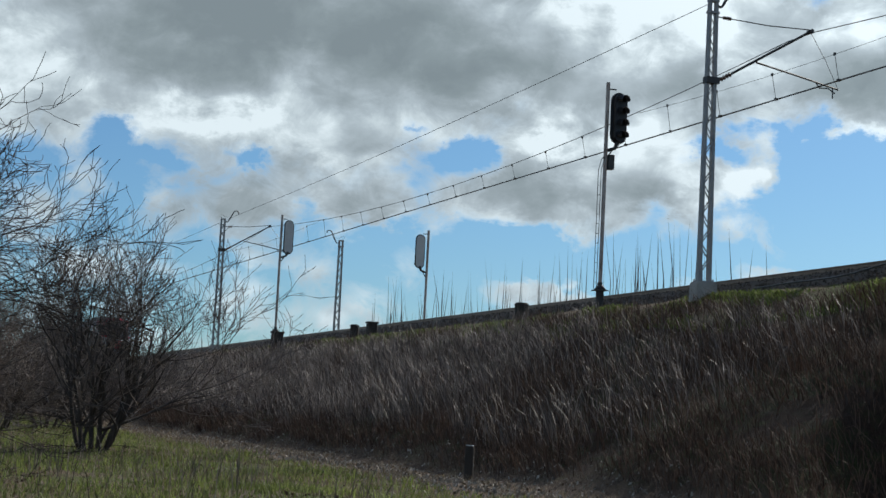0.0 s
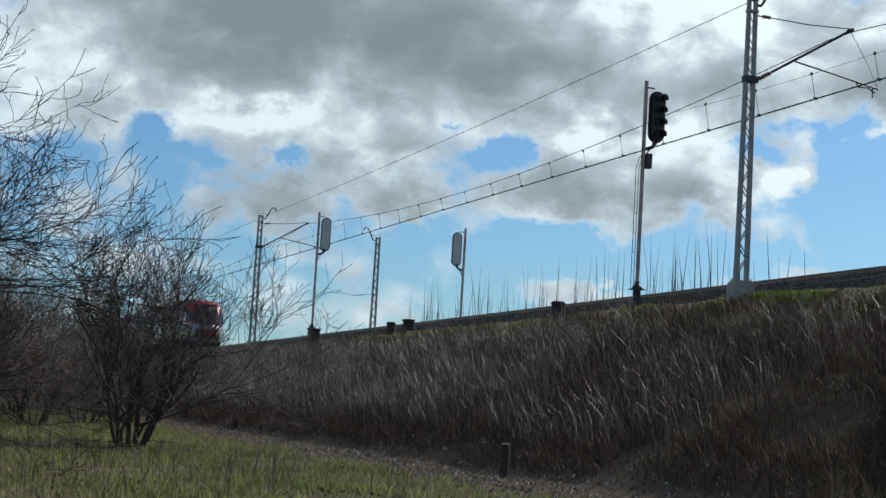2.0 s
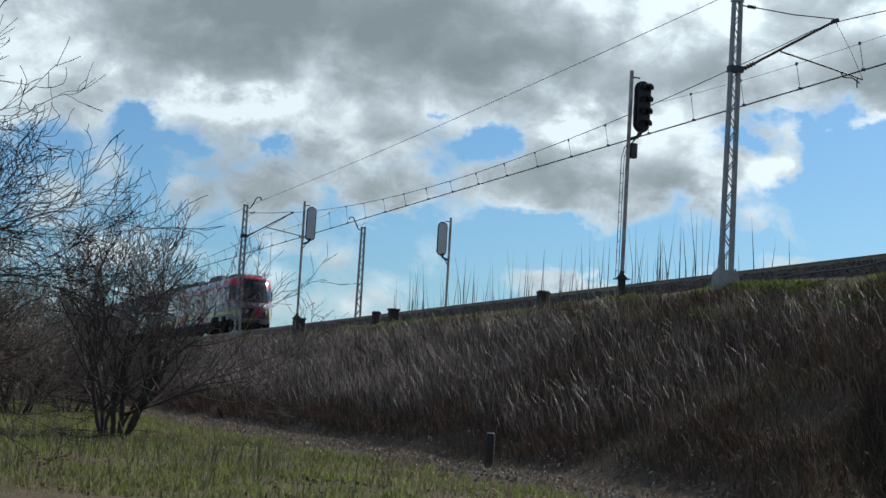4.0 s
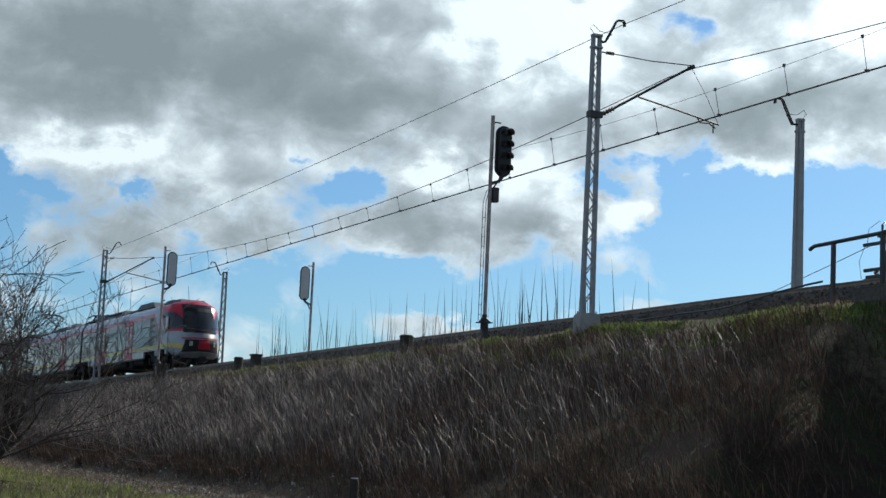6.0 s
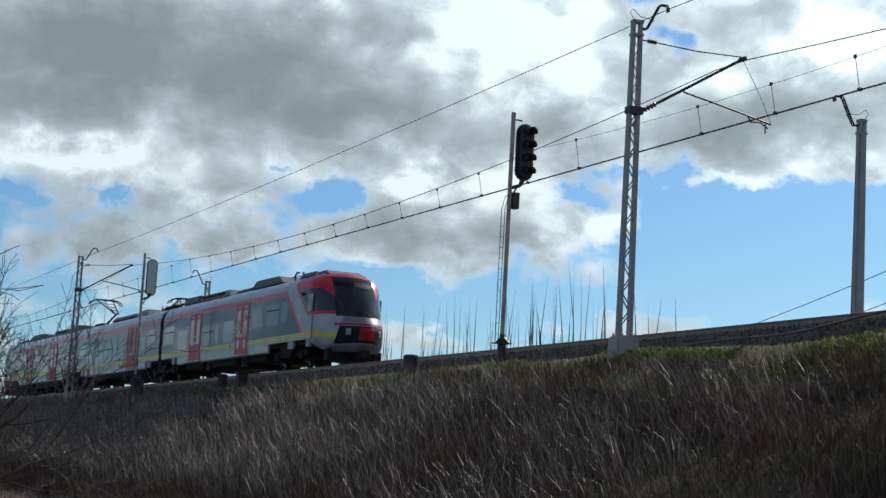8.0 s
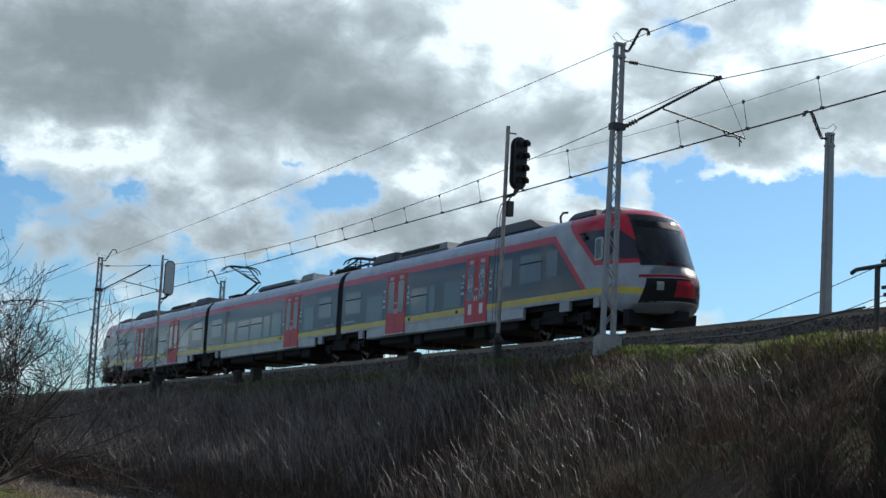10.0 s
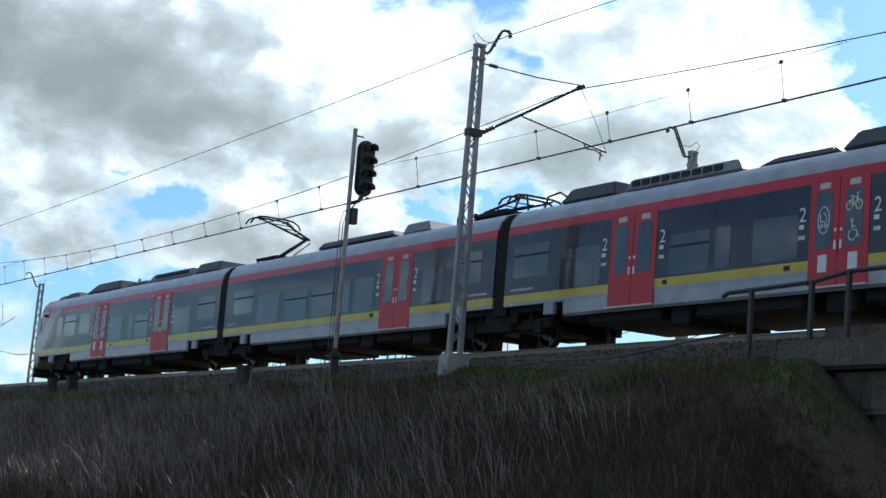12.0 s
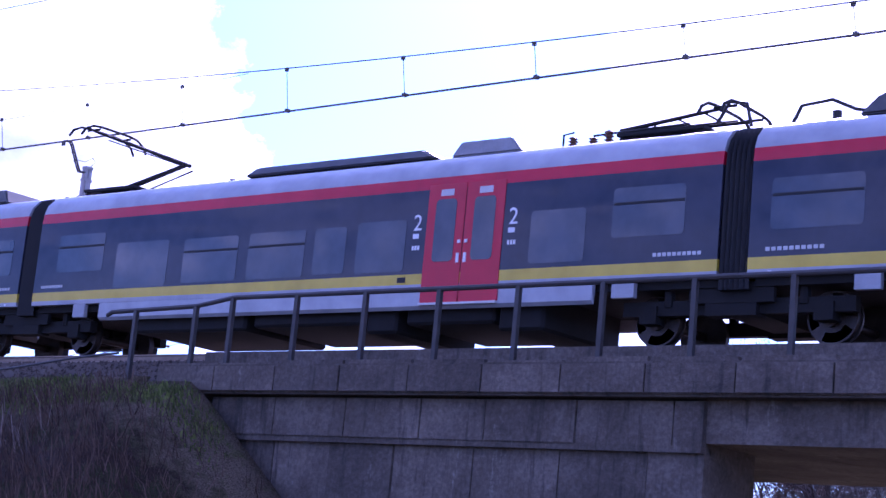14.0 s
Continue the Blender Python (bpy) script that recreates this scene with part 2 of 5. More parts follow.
def streaked_concrete():
    """Old concrete with dark damp stains, pale lime runs and pitted relief."""
    m = bpy.data.materials.new("streaked_concrete")
    m.use_nodes = True
    g = Nodes(m.node_tree)
    bsdf = m.node_tree.nodes["Principled BSDF"]
    vec = g.add("ShaderNodeTexCoord").outputs["Object"]
    run = g.add("ShaderNodeMapping")
    run.inputs["Scale"].default_value = (3.2, 1.0, 0.35)
    g.put(run.inputs["Vector"], vec)
    a, b, c = g.noise(vec, 0.7, 6, 0.65), g.noise(run.outputs[0], 1.6, 5, 0.7), g.noise(vec, 14, 5, 0.65)
    base = g.ramp(g.math("ADD", g.math("MULTIPLY", a, 0.6), g.math("MULTIPLY", c, 0.4)), [(0.3, (0.040, 0.032, 0.025)), (0.5, (0.115, 0.093, 0.074)), (0.72, (0.24, 0.20, 0.165))])
    lime = g.ramp(g.math("ADD", g.math("MULTIPLY", b, 0.75), g.math("MULTIPLY", c, 0.25)), [(0.6, (0, 0, 0)), (0.72, (1, 1, 1))])
    damp = g.ramp(b, [(0.3, (1, 1, 1)), (0.45, (0, 0, 0))])
    col = g.mix(g.math("MULTIPLY", lime, 0.7), base, (0.30, 0.28, 0.25))
    col = g.mix(g.math("MULTIPLY", damp, 0.7), col, (0.022, 0.02, 0.018))
    hsv = g.add("ShaderNodeHueSaturation")
    g.put(hsv.inputs["Color"], col)
    g.put(hsv.inputs["Value"], g.math("ADD", g.math("MULTIPLY", g.add("ShaderNodeObjectInfo").outputs["Random"], 0.5), 0.75))
    g.put(bsdf.inputs["Base Color"], hsv.outputs[0])
    bsdf.inputs["Roughness"].default_value = 0.92
    n = g.add("ShaderNodeBump")
    n.inputs["Strength"].default_value, n.inputs["Distance"].default_value = 0.8, 0.03
    g.put(n.inputs["Height"], c)
    g.put(bsdf.inputs["Normal"], n.outputs[0])
    return m


M["panel"] = M["dark_concrete"] = streaked_concrete()


# ---- ground, embankment, track ----
D, RAIL = 24.53, 6.20          # track's middle line (y) and rail head (z)
CREST = RAIL - 0.74            # the berm beside the ballast
BRIDGE = (-22.6, -4.0)         # abutments stand between


def plain(x):
    return 0.016 * min(max(-x, 0.0), 140.0)


def smooth(a, b, v):
    v = min(max((v - a) / (b - a), 0.0), 1.0)
    return v * v * (3 - 2 * v)


def land(x, y):
    """Height of the ground sheet."""
    base = plain(x) + 0.10 * noise.noise((x * 0.25, y * 0.25, 0)) + 0.03 * noise.noise((x * 1.3, y * 1.3, 4))
    near, far = (y - 12.3 - 0.5 * noise.noise((x * 0.15, 0, 2))) / 9.5, (37.0 - y) / 9.5
    k = min(max(min(near, far), 0.0), 1.0)
    k = k + 0.06 * math.sin(k * math.pi) * noise.noise((x * 0.4, y * 0.5, 7))
    top = CREST - 0.25 * smooth(22.0, 23.0, y) * smooth(27.2, 26.0, y)
    h = base + (top - base) * k
    if x > BRIDGE[0] - 2:
        # the fill ends in a cone before the abutment; an open way lies under the bridge
        cone = max(top - 0.8 * (x - BRIDGE[0] + 1.2 + 1.1 * noise.noise((y * .3, 1, 3))), base) if y < 21.6 else base
        if x < BRIDGE[1] + 9:
            h = min(h, cone)
    return h


def sheet(name, xs, ys, f, mat):
    me = bpy.data.meshes.new(name)
    verts = [(x, y, f(x, y)) for x in xs for y in ys]
    n = len(ys)
    faces = [(i * n + j, (i + 1) * n + j, (i + 1) * n + j + 1, i * n + j + 1) for i in range(len(xs) - 1) for j in range(n - 1)]
    me.from_pydata(verts, [], faces)
    me.polygons.foreach_set("use_smooth", [True] * len(faces))
    me.materials.append(mat)
    return new(name, me)


def steps(*stretches):
    out = []
    for a, b, s in stretches:
        k = max(1, round((b - a) / s))
        out += [a + (b - a) * i / k for i in range(k)]
    return out + [stretches[-1][1]]


def ground_material():
    m = bpy.data.materials.new("grass_and_earth")
    m.use_nodes = True
    g = Nodes(m.node_tree)
    bsdf = m.node_tree.nodes["Principled BSDF"]
    vec = g.add("ShaderNodeTexCoord").outputs["Object"]
    a, b, c = g.noise(vec, 0.35, 5, 0.6), g.noise(vec, 2.5, 5, 0.65), g.noise(vec, 30, 4, 0.6)
    green = g.ramp(c, [(0.3, (0.052, 0.062, 0.02)), (0.7, (0.15, 0.178, 0.057))])
    straw = g.ramp(c, [(0.3, (0.07, 0.051, 0.033)), (0.7, (0.26, 0.20, 0.135))])
    soil = g.ramp(g.math("ADD", g.math("MULTIPLY", b, 0.5), g.math("MULTIPLY", c, 0.5)), [(0.35, (0.045, 0.030, 0.021)), (0.65, (0.19, 0.138, 0.099))])
    f = g.ramp(g.math("ADD", g.math("MULTIPLY", a, 0.6), g.math("MULTIPLY", b, 0.4)), [(0.41, (0, 0, 0)), (0.53, (1, 1, 1))])
    turf = g.mix(f, green, straw)
    # bare dry earth and litter on the bank's face
    sep = g.add("ShaderNodeSeparateXYZ")
    g.put(sep.inputs[0], vec)
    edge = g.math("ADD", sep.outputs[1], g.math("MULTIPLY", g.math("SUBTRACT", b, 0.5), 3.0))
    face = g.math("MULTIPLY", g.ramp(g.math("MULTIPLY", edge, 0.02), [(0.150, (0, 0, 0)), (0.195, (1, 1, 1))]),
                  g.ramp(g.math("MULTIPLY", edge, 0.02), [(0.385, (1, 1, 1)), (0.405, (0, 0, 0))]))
    # the bank's shade painted in: darker soil than on the sunlit foot strip
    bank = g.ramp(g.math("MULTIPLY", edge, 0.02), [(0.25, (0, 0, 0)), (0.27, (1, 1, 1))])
    shaded_soil = g.ramp(c, [(0.3, (0.021, 0.013, 0.009)), (0.7, (0.075, 0.048, 0.034))])
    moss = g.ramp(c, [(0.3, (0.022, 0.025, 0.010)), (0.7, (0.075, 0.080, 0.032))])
    shaded_soil = g.mix(g.ramp(g.math("ADD", g.math("MULTIPLY", a, 0.55), g.math("MULTIPLY", b, 0.45)), [(0.46, (0, 0, 0)), (0.56, (1, 1, 1))]), shaded_soil, moss)
    soil = g.mix(bank, soil, shaded_soil)
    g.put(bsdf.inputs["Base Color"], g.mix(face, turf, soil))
    bsdf.inputs["Roughness"].default_value = 0.95
    bsdf.inputs["Specular IOR Level"].default_value = 0.15
    n = g.add("ShaderNodeBump")
    n.inputs["Strength"].default_value, n.inputs["Distance"].default_value = 1.0, 0.12
    g.put(n.inputs["Height"], c)
    g.put(bsdf.inputs["Normal"], n.outputs[0])
    return m


M["ground"] = ground_material()
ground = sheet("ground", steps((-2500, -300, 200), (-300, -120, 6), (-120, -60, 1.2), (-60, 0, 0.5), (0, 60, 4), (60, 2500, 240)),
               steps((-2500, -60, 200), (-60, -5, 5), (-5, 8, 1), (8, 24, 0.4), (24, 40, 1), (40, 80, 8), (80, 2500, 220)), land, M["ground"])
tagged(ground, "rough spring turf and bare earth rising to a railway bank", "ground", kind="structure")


def box(bm, x0, x1, y0, y1, z0, z1):
    vs = [bm.verts.new((x, y, z)) for x in (x0, x1) for y in (y0, y1) for z in (z0, z1)]
    fs = []
    for q in ((0, 1, 3, 2), (4, 6, 7, 5), (0, 4, 5, 1), (2, 3, 7, 6), (0, 2, 6, 4), (1, 5, 7, 3)):
        fs.append(bm.faces.new([vs[i] for i in q]))
    return vs


def tube(bm, points, r, sides=8, cap=True):
    """A round bar through points; r one radius or one for each point."""
    pts = [Vector(p) for p in points]
    rs = r if isinstance(r, (list, tuple)) else [r] * len(pts)
    rings = []
    up = None
    for i, p in enumerate(pts):
        w = (pts[min(i + 1, len(pts) - 1)] - pts[max(i - 1, 0)]).normalized()
        if up is None:
            up = w.orthogonal().normalized()
        up = (up - w * up.dot(w)).normalized()
        side = w.cross(up)
        rings.append([bm.verts.new(p + (up * math.cos(2 * math.pi * k / sides) + side * math.sin(2 * math.pi * k / sides)) * rs[i]) for k in range(sides)])
    for a, b in zip(rings, rings[1:]):
        for k in range(sides):
            bm.faces.new((a[k], a[(k + 1) % sides], b[(k + 1) % sides], b[k]))
    if cap:
        bm.faces.new(rings[0][::-1])
        bm.faces.new(rings[-1])


def prism(bm, outline, x0, x1):
    """An outline in (y, z) drawn along x."""
    a = [bm.verts.new((x0, y, z)) for y, z in outline]
    b = [bm.verts.new((x1, y, z)) for y, z in outline]
    n = len(outline)
    for k in range(n):
        bm.faces.new((a[k], a[(k + 1) % n], b[(k + 1) % n], b[k]))
    bm.faces.new(a[::-1])
    bm.faces.new(b)


def mesh_of(bm, name, mat, smooth_faces=False):
    bmesh.ops.recalc_face_normals(bm, faces=bm.faces)
    me = bpy.data.meshes.new(name)
    bm.to_mesh(me)
    bm.free()
    if smooth_faces:
        me.polygons.foreach_set("use_smooth", [True] * len(me.polygons))
        me.set_sharp_from_angle(angle=radians(35))
    me.materials.append(mat)
    return me


def part(name, bm, mat, parent=None, label="", smooth_faces=False):
    ob = new(name, mesh_of(bm, name, mat, smooth_faces))
    if parent is not None:
        ob.parent = parent
    return tagged(ob, label) if label else ob


def thing(name, m, label, category, group=""):
    ob = new(name)
    ob.matrix_world = m
    return tagged(ob, label, category, group)


# ballast bed
bm = bmesh.new()
prism(bm, [(D - 2.95, CREST - 0.35), (D - 2.05, RAIL - 0.36), (D + 2.05, RAIL - 0.36), (D + 2.95, CREST - 0.35)], -400, BRIDGE[0])
ballast = part("ballast_bed", bm, M["ballast"])
tagged(ballast, "grey-brown crushed stone ballast bed", "ballast", kind="structure")
bm = bmesh.new()
prism(bm, [(D - 2.4, RAIL - 0.6), (D - 1.75, RAIL - 0.24), (D + 1.75, RAIL - 0.24), (D + 2.4, RAIL - 0.6)], BRIDGE[0], 120)
tagged(part("ballast_bed", bm, M["ballast"]), "stone ballast on the bridge deck", "ballast", kind="structure")
for s in (-0.7525, 0.7525):
    bm = bmesh.new()
    prism(bm, [(D + s + y, RAIL + z) for y, z in ((-.07, -.17), (.07, -.17), (.07, -.155), (.012, -.13), (.012, -.04), (.036, -.03), (.036, 0), (-.036, 0), (-.036, -.03), (-.012, -.04), (-.012, -.13), (-.07, -.155))], -400, 120)
    tagged(part("rail", bm, M["rail"]), "brown steel rail with a worn bright head", "rail", "track rails", kind="structure")


# ---- overhead line and signals ----
def taper_bar(bm, p0, p1, a0, b0, a1, b1):
    """A rectangular bar that stands from p0 to p1 with half sizes a (x) and b (y)."""
    lo = [bm.verts.new((p0[0] + s * a0, p0[1] + t * b0, p0[2])) for s, t in ((-1, -1), (1, -1), (1, 1), (-1, 1))]
    hi = [bm.verts.new((p1[0] + s * a1, p1[1] + t * b1, p1[2])) for s, t in ((-1, -1), (1, -1), (1, 1), (-1, 1))]
    for k in range(4):
        bm.faces.new((lo[k], lo[(k + 1) % 4], hi[(k + 1) % 4], hi[k]))
    bm.faces.new(lo[::-1])
    bm.faces.new(hi)


def insulator(bm, p, q, r=0.055):
    """A ribbed rod insulator between two points."""
    p, q = Vector(p), Vector(q)
    pts, rs = [], []
    for i in range(11):
        pts.append(p.lerp(q, i / 10))
        rs.append(r if i % 2 else r * 0.45)
    tube(bm, pts, rs, 8)


def lattice_mast(x, y, base, top, out, arm, label, wide=0.155, open_web=True):
    """Two channels laced together on a concrete foot; out: side to which the head bracket reaches (+1 away, -1 back)."""
    t = thing("catenary_mast", pose(x, y, base), label, "catenary mast", "masts of the overhead line")
    h = top - base
    half = lambda z: wide * (1 - 0.36 * z / h)
    for s in (-1, 1):
        bm = bmesh.new()
        taper_bar(bm, (0, s * half(0), 0), (0, s * half(h), h), 0.07, 0.052 if open_web else 0.075, 0.06, 0.042 if open_web else 0.05)
        part("channel", bm, M["steel"], t)
    n = int(h / 0.42)
    for i in range(n):
        z0, z1 = 0.25 + i * (h - 0.5) / n, 0.25 + (i + 1) * (h - 0.5) / n
        s = 1 if i % 2 else -1
        for fx in (-0.075, 0.075):
            bm = bmesh.new()
            if open_web:
                a, b = (s * half(z0), z0), (-s * half(z1), z1)
                prism(bm, [(a[0], a[1] - 0.028), (a[0], a[1] + 0.028), (b[0], b[1] + 0.028), (b[0], b[1] - 0.028)], fx - 0.006, fx + 0.006)
                part("lacing_bar", bm, M["steel"], t)
            else:
                box(bm, fx - 0.008, fx + 0.008, -half(z0) - 0.01, half(z0) + 0.01, z0, z1 + 0.001)
                part("batten_plate", bm, M["steel"], t)
    bm = bmesh.new()
    box(bm, -0.09, 0.09, -half(h) - 0.04, half(h) + 0.05, h - 0.02, h + 0.05)
    part("head_plate", bm, M["steel"], t)
    bm = bmesh.new()
    box(bm, -0.095, 0.095, -half(h) - 0.06, half(h) + 0.06, h - 0.35, h - 0.29)
    part("head_strap", bm, M["steel"], t)
    bm = bmesh.new()
    box(bm, -0.15, 0.15, -0.24, 0.24, 0, 0.04)
    for s in (-1, 1):
        prism(bm, [(s * 0.21, 0.04), (s * (half(0) + 0.03), 0.24), (s * (half(0) - 0.03), 0.24), (s * (half(0) - 0.03), 0.04)], -0.07, 0.07)
    for s in (-1, 1):
        for a in (-0.13, 0.13):
            tube(bm, [(a, s * 0.215, 0.03), (a, s * 0.215, 0.09)], 0.025, 6)
    part("base_plate", bm, M["steel"], t)
    bm = bmesh.new()
    taper_bar(bm, (0, 0, -0.9), (0, 0, 0.004), 0.26, 0.33, 0.235, 0.30)
    bmesh.ops.bevel(bm, geom=bm.edges[:], offset=0.03, segments=2, affect="EDGES")
    part("foundation", bm, M["concrete"], t, "weathered pale concrete foot")
    # crooked bracket for the earth wire
    bm = bmesh.new()
    o = out
    for dx in (-0.04, 0.04):
        tube(bm, [(dx, o * 0.1, h - 0.12), (dx, o * 0.26, h - 0.14), (dx, o * 0.32, h - 0.06), (dx, o * 0.60, h + 0.48), (dx, o * 0.66, h + 0.55), (dx, o * 0.82, h + 0.56), (dx, o * 0.88, h + 0.50), (dx, o * 0.88, h + 0.40)], 0.025, 6)
    for z in (0.1, 0.3):
        tube(bm, [(-0.04, o * (0.4 + z * .52), h + z), (0.04, o * (0.4 + z * .52), h + z)], 0.018, 5)
    part("earth_wire_bracket", bm, M["dark_steel"], t)
    bm = bmesh.new()
    tube(bm, [(0, -o * 0.05, h + 0.03), (0, -o * 0.22, h + 0.22), (0, -o * 0.12, h + 0.32), (0, o * 0.1, h + 0.16), (0, o * .45, h + 0.14)], 0.009, 5)
    part("bonding_cable", bm, M["wire"], t)
    if arm:
        lo, tip = 11.35 - base, (0.5 if x > -60 else 0.1, 24.33 - y, 12.98 - base)
        tip = Vector(tip)
        foot = Vector((0, 0.2, lo))
        bm = bmesh.new()
        tube(bm, [foot.lerp(tip, 0.14), foot.lerp(tip, 0.6), tip], 0.036, 8)
        part("cantilever_tube", bm, M["dark_steel"], t)
        bm = bmesh.new()
        insulator(bm, foot, foot.lerp(tip, 0.15), 0.075)
        part("insulator", bm, M["ceramic"], t)
        bm = bmesh.new()
        head = Vector((0, 0.14, h - 0.42))
        insulator(bm, head.lerp(tip, 0.06), head.lerp(tip, 0.15), 0.06)
        part("insulator", bm, M["ceramic"], t)
        bm = bmesh.new()
        tube(bm, [head, head.lerp(tip, 0.06)], 0.02, 6)
        tube(bm, [head.lerp(tip, 0.15), head.lerp(tip, 0.55) - Vector((0, 0, 0.02)), tip + Vector((0, 0, 0.05))], 0.017, 6)
        part("top_tie", bm, M["dark_steel"], t)
        bm = bmesh.new()
        a = foot.lerp(tip, 0.42)
        e = Vector((0.1, 25.55 - y, 11.55 - base))
        tube(bm, [a, a - Vector((0, 0, 0.06)), a.lerp(e, 0.5) - Vector((0, 0, 0.02)), e], 0.026, 6)
        k = a.lerp(e, 0.8)
        tube(bm, [a.lerp(e, 0.72), k + Vector((0, -0.1, -0.12)), k + Vector((0, 0.2, -0.10)), k + Vector((0, 0.42, -0.22))], 0.02, 6)
        tube(bm, [a.lerp(e, 0.93), a.lerp(e, 0.93) - Vector((0, 0, 0.30))], 0.018, 6)
        part("registration_arm", bm, M["dark_steel"], t)
        bm = bmesh.new()
        tube(bm, [tip, tip.lerp(e, 0.5) + Vector((0, 0.05, 0)), e], 0.008, 5)
        part("hanger_cord", bm, M["wire"], t)
        bm = bmesh.new()
        box(bm, -0.12, 0.12, -half(lo) - 0.06, half(lo) + 0.1, lo - 0.09, lo + 0.09)
        part("swivel_clamp", bm, M["dark_steel"], t)
        bm = bmesh.new()
        tube(bm, [tip - Vector((0.12, 0, 0)), tip + Vector((0.12, 0, 0))], 0.06, 8)
        part("wire_clamp", bm, M["dark_steel"], t)
    return t


NEAR = 21.53
lattice_mast(-35.93, NEAR, 5.79, 13.57, 1, True, "grey laced steel mast with a cantilever on a pale concrete foot")
lattice_mast(-92.9, NEAR, 5.79, 13.14, 1, True, "distant grey laced steel mast with a cantilever arm")
lattice_mast(22.0, NEAR, 5.75, 13.4, 1, True, "grey laced steel mast with a cantilever beyond the bridge")
lattice_mast(-148.0, NEAR, 5.75, 13.2, 1, True, "far grey laced steel mast with a cantilever arm")
lattice_mast(-35.33, 28.0, 5.2, 11.90, -1, False, "slender grey closed steel mast with a crooked head bracket", 0.10, False)
lattice_mast(-90.4, 28.0, 5.2, 12.22, -1, False, "slender distant grey steel mast with a crooked head bracket")

WIRE = RAIL + 5.22
SPANS = [(-148.0, -92.9), (-92.9, -35.93), (-35.93, 22.0)]


def messenger(x):
    for a, b in SPANS:
        if a <= x <= b:
            k = (x - (a + b) / 2) / ((b - a) / 2)
            return WIRE + 0.46 + 1.1 * k * k
    return WIRE + 1.3


line = thing("overhead_line", pose(0, 0, 0), "thin dark copper overhead wires hung from the masts on droppers", "overhead line")
for s in (-0.03, 0.03):
    bm = bmesh.new()
    tube(bm, [(-320, D + s, WIRE), (-35, D + s, WIRE), (120, D + s, WIRE)], 0.011, 6)
    part("contact_wire", bm, M["wire"], line)
bm = bmesh.new()
tube(bm, [(-320, D - 0.2, WIRE + 1.2)] + [(x, D - 0.2, messenger(x)) for x in np.linspace(-148, 22, 120)] + [(120, D - 0.2, WIRE + 1.2)], 0.013, 6)
part("messenger_wire", bm, M["wire"], line)
for mx in (-92.9, -35.93, 22.0):
    bm = bmesh.new()
    ya = D - 0.1
    tube(bm, [(mx + q, ya, WIRE + 0.72 + (messenger(mx + 10) - WIRE - 0.72) * (q / 10) ** 2) for q in np.linspace(-10, 10, 15)], 0.006, 5)
    part("stitch_wire", bm, M["wire"], line)
x = -139.21
while x < 20:
    near_mast = min((abs(x - mx) for mx in (-148, -92.9, -35.93, 22.0)))
    nm = min((-148, -92.9, -35.93, 22.0), key=lambda v: abs(x - v))
    top_z = messenger(x) if near_mast > 10 else WIRE + 0.72 + (messenger(nm + 10 if nm < 20 else nm - 10) - WIRE - 0.72) * (near_mast / 10) ** 2
    if near_mast > 1.2:
        bm = bmesh.new()
        tube(bm, [(x, D - 0.15, top_z), (x, D, WIRE)], 0.008, 4)
        box(bm, x - 0.04, x + 0.04, D - 0.17, D - 0.13, top_z - 0.05, top_z + 0.03)
        box(bm, x - 0.04, x + 0.04, D - 0.045, D + 0.045, WIRE - 0.02, WIRE + 0.05)
        part("dropper", bm, M["wire"], line)
    x += 3.18
bm = bmesh.new()
ends = [(-148.0, 13.6), (-92.9, 13.5), (-35.93, 14.05), (22.0, 13.9)]
pts = []
for (xa, za), (xb, zb) in zip(ends, ends[1:]):
    for k in np.linspace(0, 1, 16)[:-1]:
        pts.append((xa + (xb - xa) * k, NEAR + 0.88, za + (zb - za) * k - 0.64 * k * (1 - k)))
tube(bm, pts + [(22.0, NEAR + 0.88, 13.9)], 0.011, 5)
tagged(part("earth_wire", bm, M["wire"]), "thin earth wire running from mast head to mast head", "wire")


def capsule(bm, w, h, x0, x1, n=10):
    """An upright plate with round ends, its width along y, from x0 to x1, its foot at z 0."""
    r = w / 2
    ring = [(r * math.cos(a), h - r + r * math.sin(a)) for a in np.linspace(0, math.pi, n)]
    ring += [(r * math.cos(a), r + r * math.sin(a)) for a in np.linspace(math.pi, 2 * math.pi, n)]
    prism(bm, ring, x0, x1)


